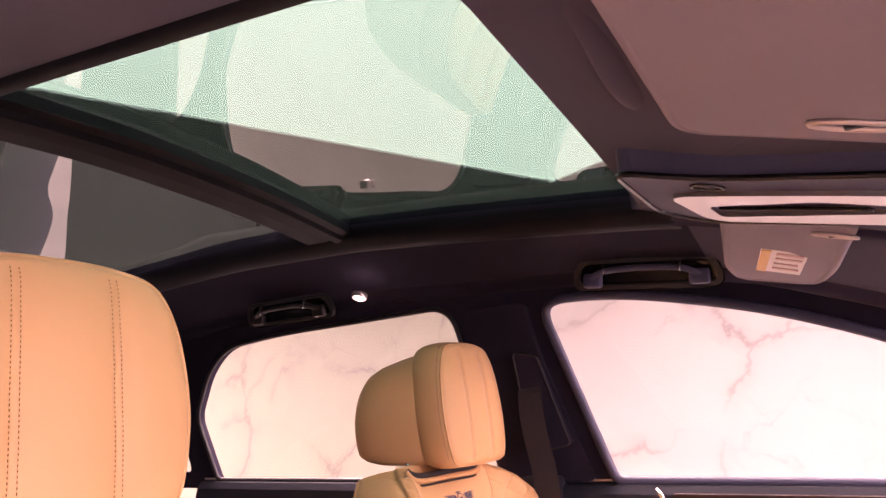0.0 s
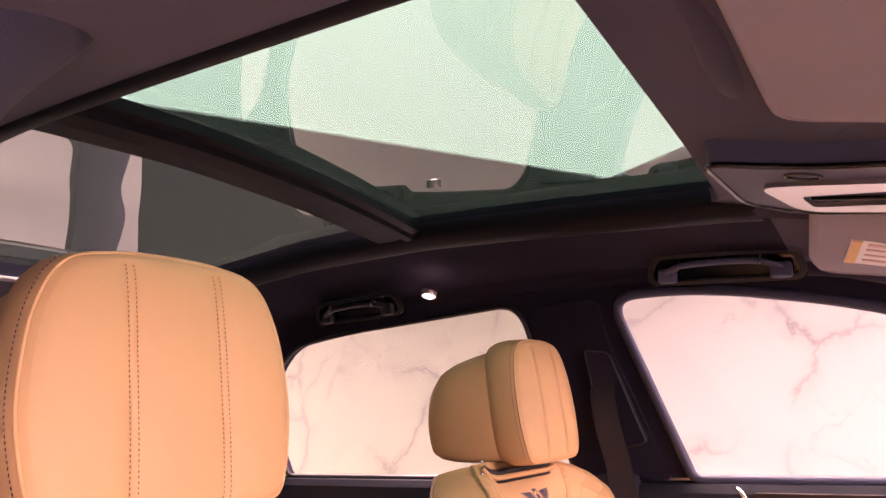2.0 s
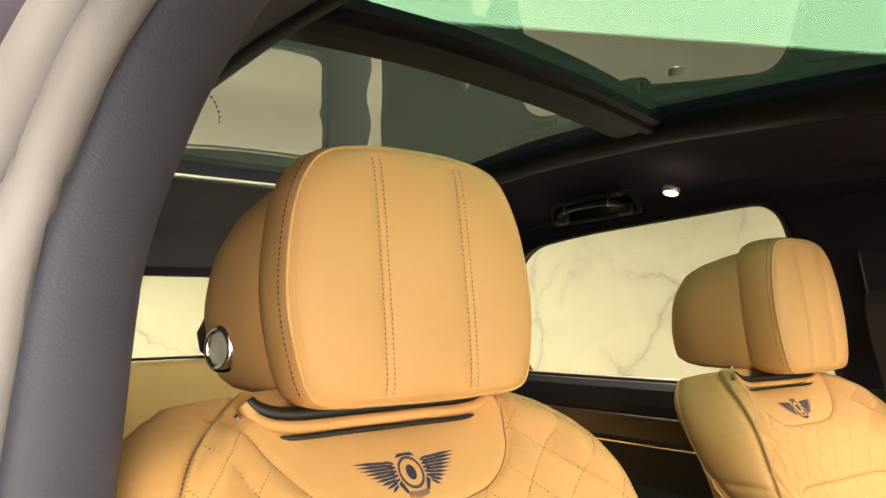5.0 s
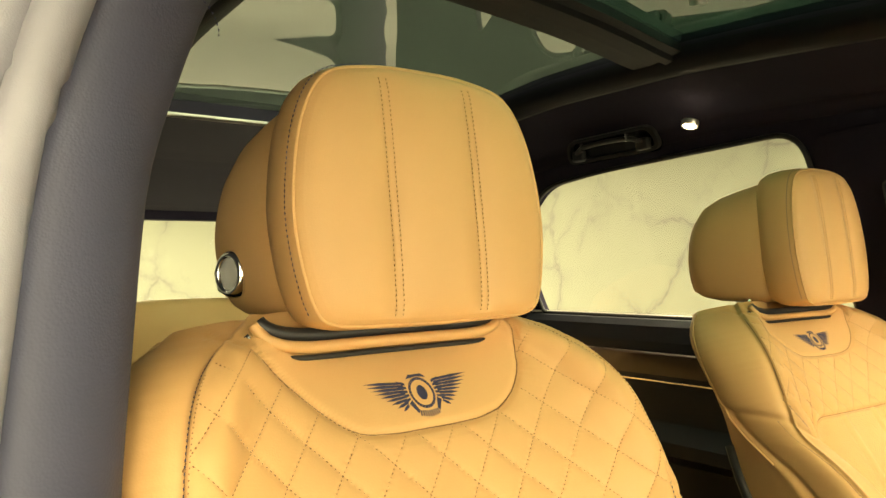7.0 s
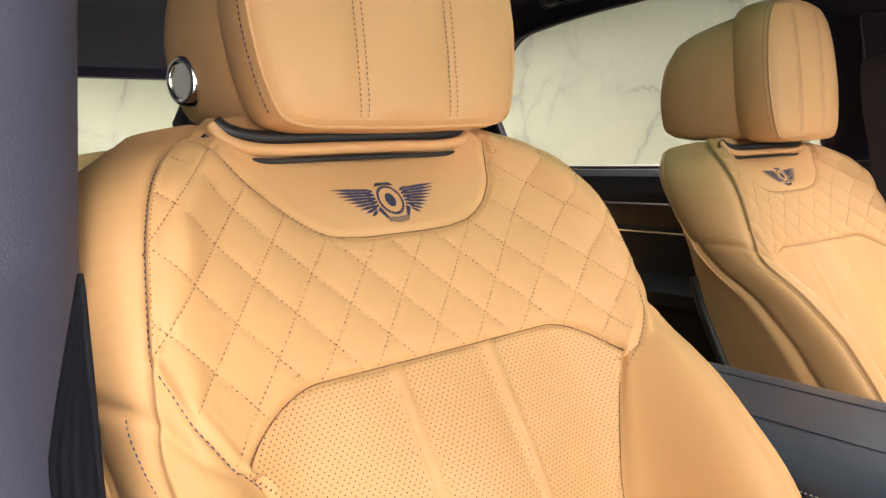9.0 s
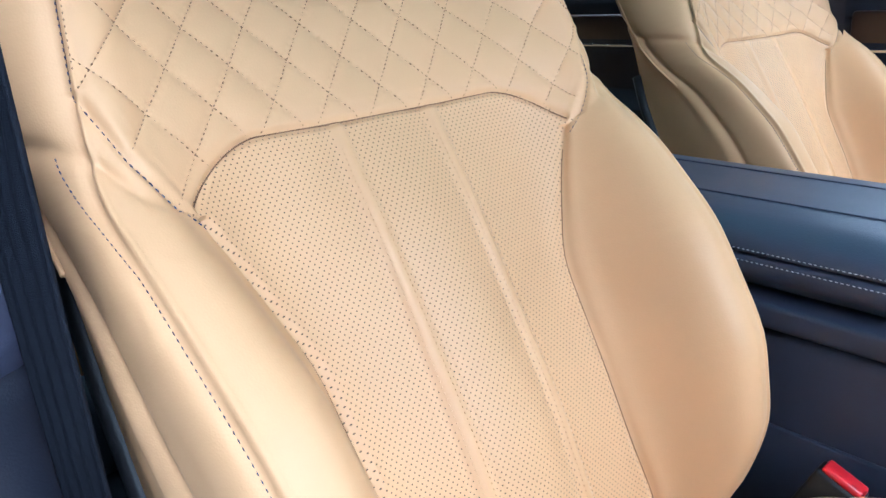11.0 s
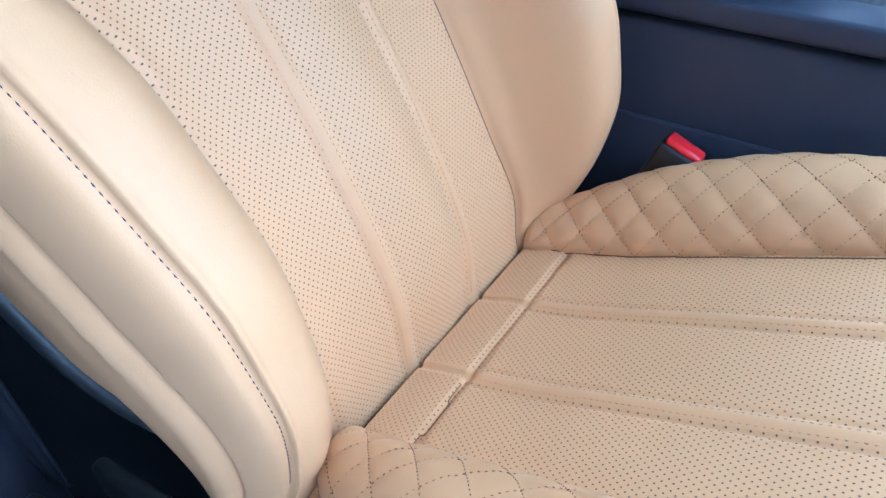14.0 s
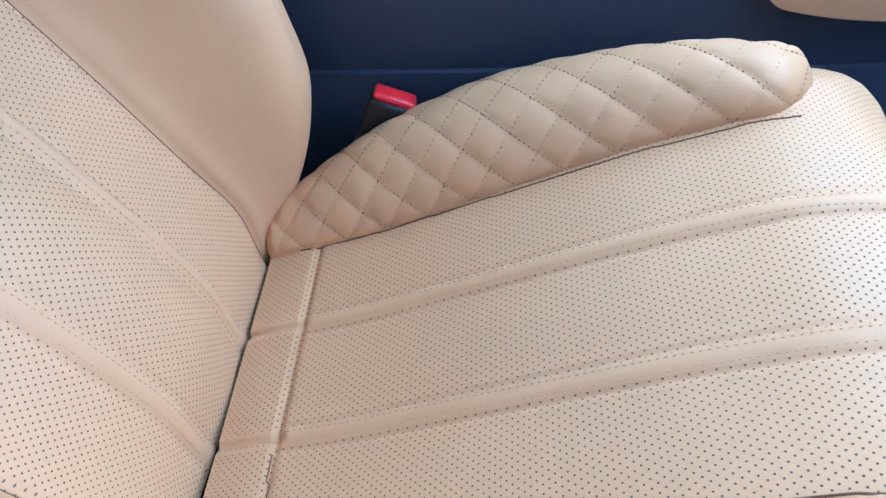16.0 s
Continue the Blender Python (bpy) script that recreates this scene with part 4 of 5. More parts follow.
def make_back(seat):
    p, nrm, u, v, t, upper, perf, bib, quilt = back_surface()
    back = thing("backrest", "", "")
    back.parent = seat
    at = np.abs(t)
    lower = ~upper
    masks = [
        ("perforated_panel", perf, leather_holes, "perforated leather middle panel"),
        ("badge_panel", bib, leather, "plain leather panel under the headrest"),
        ("quilted_panel", quilt, leather, "diamond-quilted leather shoulder panel"),
        ("shoulder_side", upper & (t > 0) & (at > 3), leather, ""),
        ("shoulder_side.001", upper & (t < 0) & (at > 3), leather, ""),
        ("bolster", lower & (t > 0) & (at > 1) & (at <= 3), leather, ""),
        ("bolster.001", lower & (t < 0) & (at > 1) & (at <= 3), leather, ""),
        ("side_panel", lower & (t > 0) & (at > 3), leather, ""),
        ("side_panel.001", lower & (t < 0) & (at > 3), leather, ""),
        ("edging", (t > 0) & ((at > 1.0) | (v > 0)), leather, ""),
        ("edging.001", (t <= 0) & ((at > 1.0) | (v > 0)), leather, ""),
    ]
    made = pieces_of("backrest", p, u, v, masks, nrm, back)
    q = made["quilted_panel"]
    # stitches
    runs = quilt_runs(p, nrm, u, v, quilt, 0.0500, 0.0580, 0.007, 0.540, (-0.228, 0.228), (0.40, 0.655))
    thread("quilt_stitching", runs, 0.0042, 0.0030, 0.0013, thread_tan, q, "fine tan stitching in diamonds")
    pp = made["perforated_panel"]
    runs = []
    for s in (-0.0475, 0.0475):
        for o in (-0.0042, 0.0042):
            runs.append(line_on(p, nrm, u, v, [(s + o, b) for b in np.linspace(0.012, 0.438, 60)]))
    thread("rib_stitching", runs, 0.0046, 0.0030, 0.0011, thread_light, pp, "paired rows of pale stitching")
    for s in (-1, 1):
        low = curve_line(p, nrm, t, lambda b: s * float(np.interp(b, [0.39, 0.42, 0.45, 0.48], [3.04, 3.10, 3.2, 3.3])), 0.05, 0.468, v)
        up = edge_line(p, nrm, t, s * 2.95, 0.505, 0.655, v)
        tip = line_on(p, nrm, u, v, [(s * (float(wing_seam(b)) + 0.001), b) for b in np.linspace(0.405, 0.498, 24)])
        up = (np.r_[tip[0], up[0]], np.r_[tip[1], up[1]])
        thread("edge_stitching", [low], 0.0046, 0.0044, 0.0009, thread_dark, made["bolster" if s > 0 else "bolster.001"], "dark blue edge stitching", 0.0009)
        thread("edge_stitching", [up], 0.0048, 0.0045, 0.0010, thread_dark, made["shoulder_side" if s > 0 else "shoulder_side.001"], "dark blue edge stitching", 0.0009)
        j = edge_line(p, nrm, t, s * 2.8, 0.51, 0.63, v)
        thread("edge_stitching", [j], 0.0042, 0.0026, 0.001, thread_tan, made["quilted_panel"])
        e = edge_line(p, nrm, t, s * 4.12, 0.40, 0.683, v)
        e = (e[0] + e[1] * 0.0004)[::3]
        piping("piping", e, 0.0020, leather, made["shoulder_side" if s > 0 else "shoulder_side.001"])
    badge(made["badge_panel"], p, nrm, u, v)
    # seams, drawn tight between the panels as thin brown lines of shade
    def seam(name, pts, host):
        q, nr = line_on(p, nrm, u, v, pts)
        a, b = tube(q + nr * 0.0001, 0.0006, 5)
        add(name, mesh_of(name, a, b, seam_brown), made[host])
    seam("seam", [(a, float(bib_low(a))) for a in np.r_[np.linspace(-0.150, 0.12, 60), np.linspace(0.1215, 0.1345, 16)]], "badge_panel")
    seam("seam", [(a, float(perf_top(a))) for a in np.linspace(-0.186, 0.186, 80)], "perforated_panel")
    for s in (-1, 1):
        q, nr = edge_line(p, nrm, t, s * 1.0, 0.004, 0.395, v)
        a, b = tube(q[::3] + nr[::3] * 0.0001, 0.0006, 5)
        add("seam", mesh_of("seam", a, b, seam_brown), made["perforated_panel"])
        q, nr = edge_line(p, nrm, t, s * 2.9, 0.505, 0.65, v)
        a, b = tube(q[::3] - nr[::3] * 0.0002, 0.0006, 5)
        add("seam", mesh_of("seam", a, b, seam_brown), made["quilted_panel"])
    # dark shell behind
    rear = []
    for k in range(0, p.shape[0], 6):
        a, b = p[k, 0], p[k, -1]
        w = np.linspace(-1, 1, 17)
        m = (a + b) / 2
        h = (b - a) / 2
        depth = 0.045 * (1 - np.abs(w) ** 3)
        rear.append(m + w[:, None] * h - depth[:, None] * BACK_N)
    a, b = loft(rear)
    add("back_shell", mesh_of("back_shell", a, [f[::-1] for f in b], dark_leather), back, "dark leather seat back")
    for j in (0, -1):
        a, b = tube(p[8:200:5, j] - BACK_N * 0.006, 0.009, 8)
        add("shell_edge", mesh_of("shell_edge", a, b, black_plastic), back, "black edge of the seat shell")
    cap = [p[-1, ::4], np.repeat(p[-1].mean(0)[None], len(p[-1, ::4]), 0)]
    a, b = loft(cap)
    add("top_cap", mesh_of("top_cap", a, b, leather), back)
    # neck tray between back and headrest: a leather roll with bright ends; black bars stand for the shade in its gaps
    ln = spline([(-0.004, -0.1385, 1.3310), (0.0035, -0.1260, 1.3165), (0.0060, -0.0950, 1.3095), (0.0070, -0.0310, 1.3092), (0.0070, 0.0400, 1.3092), (0.0050, 0.1000, 1.3092), (0.0020, 0.1290, 1.3140), (-0.0060, 0.1390, 1.3260)], 8)
    a, b = tube(ln, 0.0031, 8, False, 0.8)
    add("neck_gap_shade", mesh_of("neck_gap_shade", a, b, black_plastic), back, "black bar for the shaded gap under the roll")
    inward = np.c_[np.zeros(len(ln)), -ln[:, 1] * 0.05, np.zeros(len(ln))]
    a, b = tube(ln + inward + np.array([0.0, 0, 0.0090]), 0.0072, 10, False, 0.75)
    add("neck_roll", mesh_of("neck_roll", a, b, leather), back, "leather roll below the headrest")
    a, b = tube(ln[4:-4] + inward[4:-4] + np.array([-0.006, 0, 0.0190]), 0.008, 8, False, 0.8)
    add("neck_recess_shade", mesh_of("neck_recess_shade", a, b, black_plastic), back, "black bar for the shaded recess under the headrest")
    for k0, k1 in ((0, 9), (len(ln) - 9, len(ln))):
        a, b = tube(ln[k0:k1] + np.array([0.0030, 0, 0.0006]), 0.0024, 8)
        add("neck_bezel", mesh_of("neck_bezel", a, b, chrome), back, "bright metal bezel")
    for s in (-0.06, 0.06):
        a, b = tube([(-0.06, s, 1.24), (-0.055, s, 1.36)], 0.006, 10)
        add("headrest_post", mesh_of("headrest_post", a, b, chrome), back, "chrome headrest post")
    return back


def make_headrest(seat):
    head = thing("headrest", "", "")
    head.parent = seat
    head.matrix_basis = pose(0.0253, -0.0155, 0.0612) @ Matrix.Diagonal((0.956, 0.956, 0.956, 1))
    hy = 0.047
    z0, z1 = 1.330, 1.574
    # front pad: outline (y, z) scaled about its middle over a rounded depth
    outline = spline([(0.112, z0 + 0.001), (0.133, z0 + 0.018), (0.146, z0 + 0.078), (0.146, z0 + 0.131), (0.134, z0 + 0.194), (0.108, z0 + 0.237),
                      (0.06, z0 + 0.251), (0, z0 + 0.254), (-0.06, z0 + 0.251), (-0.108, z0 + 0.237), (-0.134, z0 + 0.194), (-0.146, z0 + 0.131), (-0.146, z0 + 0.078), (-0.133, z0 + 0.018),
                      (-0.112, z0 + 0.001), (-0.06, z0 - 0.002), (0, z0 - 0.003), (0.06, z0 - 0.002)], 8, True)
    cz = z0 + 0.124

    def ring(scale, x, dz=0.0, lean=0.0):
        y = outline[:, 0] * scale * 1.015
        z = cz + (outline[:, 1] - cz) * scale + dz
        return np.stack([x - lean * (z - cz), y + hy, z], 1)

    lean = 0.10
    front = []
    for s, x in ((0.945, -0.062), (0.985, -0.050), (1.0, -0.036), (1.0, -0.018), (0.994, -0.010), (0.984, -0.002), (0.968, 0.0035), (0.946, 0.0072), (0.920, 0.0100)):
        front.append(ring(s, x, 0, lean))
    a, b = loft(front, True)
    pad_side = add("pad_border", mesh_of("pad_border", a, b, leather), head, "leather border of the headrest pad")
    # face of the pad with two sewn ribs
    face = []
    for k, s in enumerate(np.linspace(0.920, 0.0, 34)):
        r = ring(max(s, 0.0005), 0.0, 0, lean)
        rr = (r[:, 1] - hy)
        bul = 0.0100 + 0.0075 * (1 - (s / 0.92) ** 3.0) + 0.004 * (1 - math.exp((s - 0.92) / 0.05)) - 0.0045 * groove(np.abs(rr) - 0.050, 0.017) * np.clip((0.92 - s) / 0.10, 0, 1)
        rib = sum(0.0022 * groove(np.abs(rr - c), 0.0035) for c in (-0.050, 0.050)) * np.clip((0.92 - s) / 0.05, 0, 1)
        r[:, 0] += bul - rib * 1.2
        face.append(r)
    a, b = loft(face, True)
    pad = add("pad", mesh_of("pad", a, b, leather), head, "tan leather headrest pad")
    e = ring(0.967, 0.0040, 0, lean)
    a, b = tube(e, 0.0019, 6, True, 1.0, (1, 0, 0))
    add("piping", mesh_of("piping", a, b, leather), head)
    e = ring(0.992, -0.004, 0, lean)
    far = np.roll(e, -int(np.argmin(e[:, 2])), 0)
    far = far[(far[:, 1] < hy - 0.06) & (far[:, 2] > z0 + 0.014)]
    far = far[np.argsort(far[:, 2] - (far[:, 1] > hy - 0.10) * 0.0)]
    nr = np.stack([np.full(len(far), 0.6), (far[:, 1] - hy) * 4, (far[:, 2] - cz) * 4], 1)
    nr /= np.linalg.norm(nr, axis=1)[:, None]
    thread("edge_stitching", [(far + nr * 0.0016, nr)], 0.0050, 0.0042, 0.0012, thread_dark, pad_side, "dark blue edge stitching", 0.0009)
    runs = []
    zz = np.linspace(z0 + 0.006, z1 + 0.001, 60)
    for c in (-0.050, 0.050):
        for o in (-0.0042, 0.0042):
            pts = []
            for z in zz:
                s = max(abs((z - cz)) / 0.1235, abs(c) / 0.147)
                s = min(1.0, s)
                x = float(np.interp(s, [0.0, 0.3, 0.5, 0.65, 0.8, 0.87, 0.92, 0.946, 0.968, 0.984, 1.0], [0.017, 0.0168, 0.0160, 0.0152, 0.0141, 0.0126, 0.0100, 0.0072, 0.0035, -0.002, -0.008])) - lean * (z - cz)
                wide = np.interp(z, [z0, z0 + 0.08, z0 + 0.15, z1], [0.94, 1.0, 1.0, 0.82])
                pts.append((x + 0.0004, hy + (c + o) * (0.92 + 0.08 * wide), z))
            runs.append((np.array(pts), np.tile([1.0, 0, 0.1], (len(pts), 1))))
    # rear housing
    rear = []
    top0, low0 = outline[:, 1].max(), outline[:, 1].min()
    for sy, x, zt, zb in ((0.93, -0.046, 1.577, 1.338), (0.975, -0.056, 1.570, 1.334), (1.0, -0.078, 1.565, 1.333), (1.03, -0.118, 1.556, 1.333), (1.045, -0.155, 1.545, 1.335),
                          (1.03, -0.183, 1.530, 1.340), (0.96, -0.203, 1.507, 1.349), (0.78, -0.217, 1.475, 1.372), (0.45, -0.224, 1.440, 1.398), (0.001, -0.226, 1.416, 1.4159)):
        f = (outline[:, 1] - low0) / (top0 - low0)
        rear.append(np.stack([np.full(len(f), x), outline[:, 0] * sy + hy, zb + f * (zt - zb)], 1))
    a, b = loft(rear, True)
    housing = add("housing", mesh_of("housing", a, [f[::-1] for f in b], leather), head, "leather rear housing of the headrest")
    thread("rib_stitching", runs, 0.0046, 0.0030, 0.0011, thread_mid, pad, "paired rows of tan stitching")
    # adjuster button
    knob = thing("button", "", "")
    knob.parent = head
    knob.matrix_basis = pose(-0.134, hy - 0.1475, z0 + 0.053, 90, 0, 25)
    prof = [(0.0245, 0.0), (0.0245, 0.006), (0.021, 0.011), (0.0175, 0.0115), (0.016, 0.009), (0.0155, 0.008)]
    secs = [[(r * 0.82 * math.cos(a), r * math.sin(a), h) for a in np.linspace(0, 2 * math.pi, 33)[:-1]] for r, h in prof]
    a, b = loft(secs, True)
    add("bezel", mesh_of("bezel", a, b, chrome), knob, "chrome bezel")
    secs = [[(r * 0.82 * math.cos(a), r * math.sin(a), h) for a in np.linspace(0, 2 * math.pi, 33)[:-1]] for r, h in ((0.0155, 0.0075), (0.014, 0.0085), (0.008, 0.0065), (0.0005, 0.006))]
    a, b = loft(secs, True)
    add("push_face", mesh_of("push_face", a, b, brushed), knob, "concave metal push face")
    return head


# cushion: s runs forward from the crease, u across
SS = [0.0, 0.03, 0.10, 0.20, 0.30, 0.37, 0.42, 0.46, 0.50]
C_Z = [0.700, 0.705, 0.716, 0.741, 0.766, 0.778, 0.772, 0.747, 0.680]
B_Z = [0.700, 0.705, 0.716, 0.741, 0.767, 0.784, 0.784, 0.762, 0.700]      # foot of the side bolsters
C_X = [0.218, 0.252, 0.325, 0.430, 0.540, 0.620, 0.675, 0.710, 0.724]


def make_cushion(seat):
    cush = thing("cushion", "", "")
    cush.parent = seat
    cush.matrix_basis = pose(0.2110, -0.0145, 0.0091, -1.13, -9.52, 1.53)      # tipped back towards the crease
    s = np.linspace(0, 0.50, 190)
    w = np.linspace(-1, 1, 320)
    half = smooth_table(SS, [0.205, 0.21, 0.215, 0.22, 0.222, 0.222, 0.215, 0.20, 0.19], s)
    u = w[None] * half[:, None]
    sv = np.tile(s[:, None], (1, len(w)))
    p = np.stack([np.tile(smooth_table(SS, C_X, s)[:, None], (1, len(w))), u, np.tile(smooth_table(SS, C_Z, s)[:, None], (1, len(w)))], -1)
    p[..., 2] -= 0.03 * np.clip((np.abs(u) - 0.16) / 0.06, 0, 1) ** 2
    nrm = surface_normals(p)
    if nrm[60, 60, 2] < 0:
        nrm = -nrm
    x = p[..., 0]
    row = 0.272
    d = -0.0032 * groove(x - row, 0.0026) + 0.0012 * groove(x - (row - 0.02), 0.018)
    ahead = np.clip((x - row) / 0.01, 0, 1)
    for c in (-0.0475, 0.0475):
        d += ahead * (0.0034 * groove(u - c, 0.0062) - 0.0018 * groove(np.abs(u - c) - 0.0095, 0.0018))
        d -= (1 - ahead) * 0.0030 * groove(u - c, 0.0032)
    d += 0.0010 * np.cos(u / 0.0475 * math.pi) * ahead
    p = p + d[..., None] * nrm
    nrm = surface_normals(p)
    if nrm[60, 60, 2] < 0:
        nrm = -nrm
    masks = [("tuck_strip", x < row, leather_holes, "narrow perforated strip along the crease"), ("seat_panel", x >= row, leather_holes, "perforated leather seat panel")]
    made = pieces_of("cushion", p, u, sv, masks, nrm, cush)
    runs = []
    for c in (-0.0475, 0.0475):
        for o in (-0.0042, 0.0042):
            k = np.array([int(np.argmin(np.abs(u[i] - c - o))) for i in range(len(s))])
            sel = [i for i in range(len(s)) if p[i, k[i], 0] > row + 0.004 and s[i] < 0.48]
            runs.append((np.array([p[i, k[i]] for i in sel]), np.array([nrm[i, k[i]] for i in sel])))
    thread("rib_stitching", runs, 0.0046, 0.0030, 0.0011, thread_light, made["seat_panel"], "paired rows of pale stitching")
    runs = []
    for c in (-0.0475, 0.0475):
        i0 = [i for i in range(len(s)) if p[i, 75, 0] < row - 0.003]
        for o in (-0.003, 0.003):
            j = int(np.argmin(np.abs(u[10] - c - o)))
            runs.append((p[i0, j], nrm[i0, j]))
    thread("strip_stitching", runs, 0.0046, 0.0030, 0.0011, thread_light, made["tuck_strip"])
    # quilted side bolsters
    for side in (-1, 1):
        ls = np.r_[np.linspace(0.0, 0.385, 135), 0.385 + 0.0189 * np.sin(np.linspace(0, math.pi / 2, 24)[1:])]
        ph = np.linspace(0.0, 1.0, 70)
        bx, cz = smooth_table(SS, C_X, ls), smooth_table(SS, C_Z, ls)
        bz = cz + (smooth_table(SS, B_Z, ls) - cz) * np.interp(ls, [0.34, 0.404], [1.0, 0.0])
        grow = np.sin(np.pi * np.clip((ls + 0.012) / 0.416, 0, 1)) ** np.interp(ls, [0, 0.12, 0.25, 0.34, 0.40], [0.36, 0.42, 0.58, 0.50, 0.34])
        inner = 0.126 + 0.006 * np.clip(ls / 0.3, 0, 1) + 0.030 * np.clip((ls - 0.365) / 0.039, 0, 1) ** 2.2
        crest = inner + 0.065 * grow
        high = 0.046 * grow + 0.009 * np.exp(-((ls - 0.105) / 0.055) ** 2) + 0.006 * np.exp(-((ls - 0.19) / 0.06) ** 2)
        ctrl = [(inner, cz - bz - 0.010), (inner + 0.010 * grow, high * 0.35), (inner + 0.034 * grow, high * 0.82), (crest, high), (inner + 0.092 * grow, high * 0.72),
                (inner + 0.100 * grow, high * 0.1 - 0.01), (inner + 0.090 * grow, -0.06 * grow - 0.015)]
        pts = np.stack([np.stack(c, -1) for c in ctrl], 1)
        uu = np.zeros((len(ls), len(ph)))
        hh = np.zeros_like(uu)
        for i in range(len(ls)):
            c = spline(np.c_[pts[i], np.zeros(7)], 14)
            q = np.linspace(0, len(c) - 1, len(ph))
            uu[i] = np.interp(q, np.arange(len(c)), c[:, 0])
            hh[i] = np.interp(q, np.arange(len(c)), c[:, 1])
        b = np.stack([np.tile(bx[:, None], (1, len(ph))), uu, bz[:, None] + hh], -1)
        nb = surface_normals(b)
        if nb[70, 30, 2] < 0:
            nb = -nb
        arc = np.concatenate([np.zeros((len(ls), 1)), np.cumsum(np.linalg.norm(np.diff(b, axis=1), axis=2), 1)], 1)
        fade = np.clip((arc - 0.004) / 0.012, 0, 1) * np.clip((0.402 - ls[:, None]) / 0.02, 0, 1) * np.clip(ls[:, None] / 0.01, 0, 1)
        b = b + ((0.0038 - 0.0016 * np.clip((arc - 0.05) / 0.03, 0, 1)) * puff(ls[:, None] + 0 * arc, arc, 0.0345, 0.041, 0.110, 0.050) ** 0.65 * fade)[..., None] * nb
        nb = surface_normals(b)
        if nb[70, 30, 2] < 0:
            nb = -nb
        fc = grid_faces(len(ls), len(ph))
        flat = b.reshape(-1, 3).copy()
        flat[:, 1] *= side
        if side > 0:
            fc = [f[::-1] for f in fc]
        bol = add("quilted_bolster", mesh_of("quilted_bolster", flat, fc, leather), cush, "diamond-quilted leather side bolster")
        runs = []
        for sg in (1, -1):
            for k in range(-14, 18):
                run, rn = [], []
                for i in range(2, len(ls) - 8):
                    want = 0.050 + 0.041 * sg * (k - (ls[i] - 0.110) / 0.0345)
                    if 0.003 < want < min(0.125, arc[i, -1] - 0.01):
                        j = np.interp(want, arc[i], np.arange(len(ph)))
                        j0 = min(int(j), len(ph) - 2)
                        f = j - j0
                        run.append(b[i, j0] * (1 - f) + b[i, j0 + 1] * f)
                        rn.append(nb[i, j0])
                if len(run) > 3:
                    m = np.array([1, side, 1])
                    runs.append((np.array(run) * m, np.array(rn) * m))
        thread("quilt_stitching", runs, 0.0042, 0.0030, 0.0013, thread_tan, bol, "fine tan stitching in diamonds")
    # base and valance
    for side in (-1, 1):
        part("valance", bm_box(0.0, 0.60, side * 0.228 - 0.008, side * 0.228 + 0.008, 0.43, 0.665, 0.007, 3), black_plastic, cush, "black plastic side valance")
    for side in (-1, 1):
        q = np.array([p[i, int(np.argmin(np.abs(u[i] - side * 0.128)))] for i in range(12, 150, 3)])
        a, b = tube(q + np.array([0, 0, 0.0002]), 0.0007, 5)
        add("seam", mesh_of("seam", a, b, seam_brown), made["seat_panel"])
    q = np.array([p[int(np.argmin(np.abs(p[:, j, 0] - row))), j] for j in range(32, 118, 2)])
    a, b = tube(q + np.array([0, 0, 0.0002]), 0.0006, 5)
    add("seam", mesh_of("seam", a, b, seam_brown), made["seat_panel"])
    bm = bm_box(0.18, 0.64, -0.215, 0.215, 0.42, 0.655, 0.03, 4)
    part("seat_base", bm, black_plastic, cush, "black plastic seat base")
    return cush


front_seat = thing("front_seat", "tan leather front car seat with quilted shoulders and perforated panels", "car seat", (0, NEAR_Y, 0), "front seats")
make_back(front_seat)
make_headrest(front_seat)
make_cushion(front_seat)
far_seat = copy_thing(front_seat, pose(-0.086, 0.502, 0.101, 0, 0, -5.4) @ Matrix.Diagonal((0.9, 0.9, 0.9, 1)))
for ob in far_seat.children_recursive:                  # its adjuster sits on the door side
    if ob.name.startswith("headrest") and ob.data is None:      # set a little higher and turned ahead
        ob.matrix_basis = pose(0.0, 0.082, -0.148, 0, 0, 6) @ Matrix.Diagonal((1.16, 1, 1.115, 1)) @ pose(0, -0.047, 0) @ ob.matrix_basis
    if ob.name.startswith("button"):
        ob.matrix_basis = pose(-0.112, 0.047 + 0.1475, 1.383, -90, 0, -12)
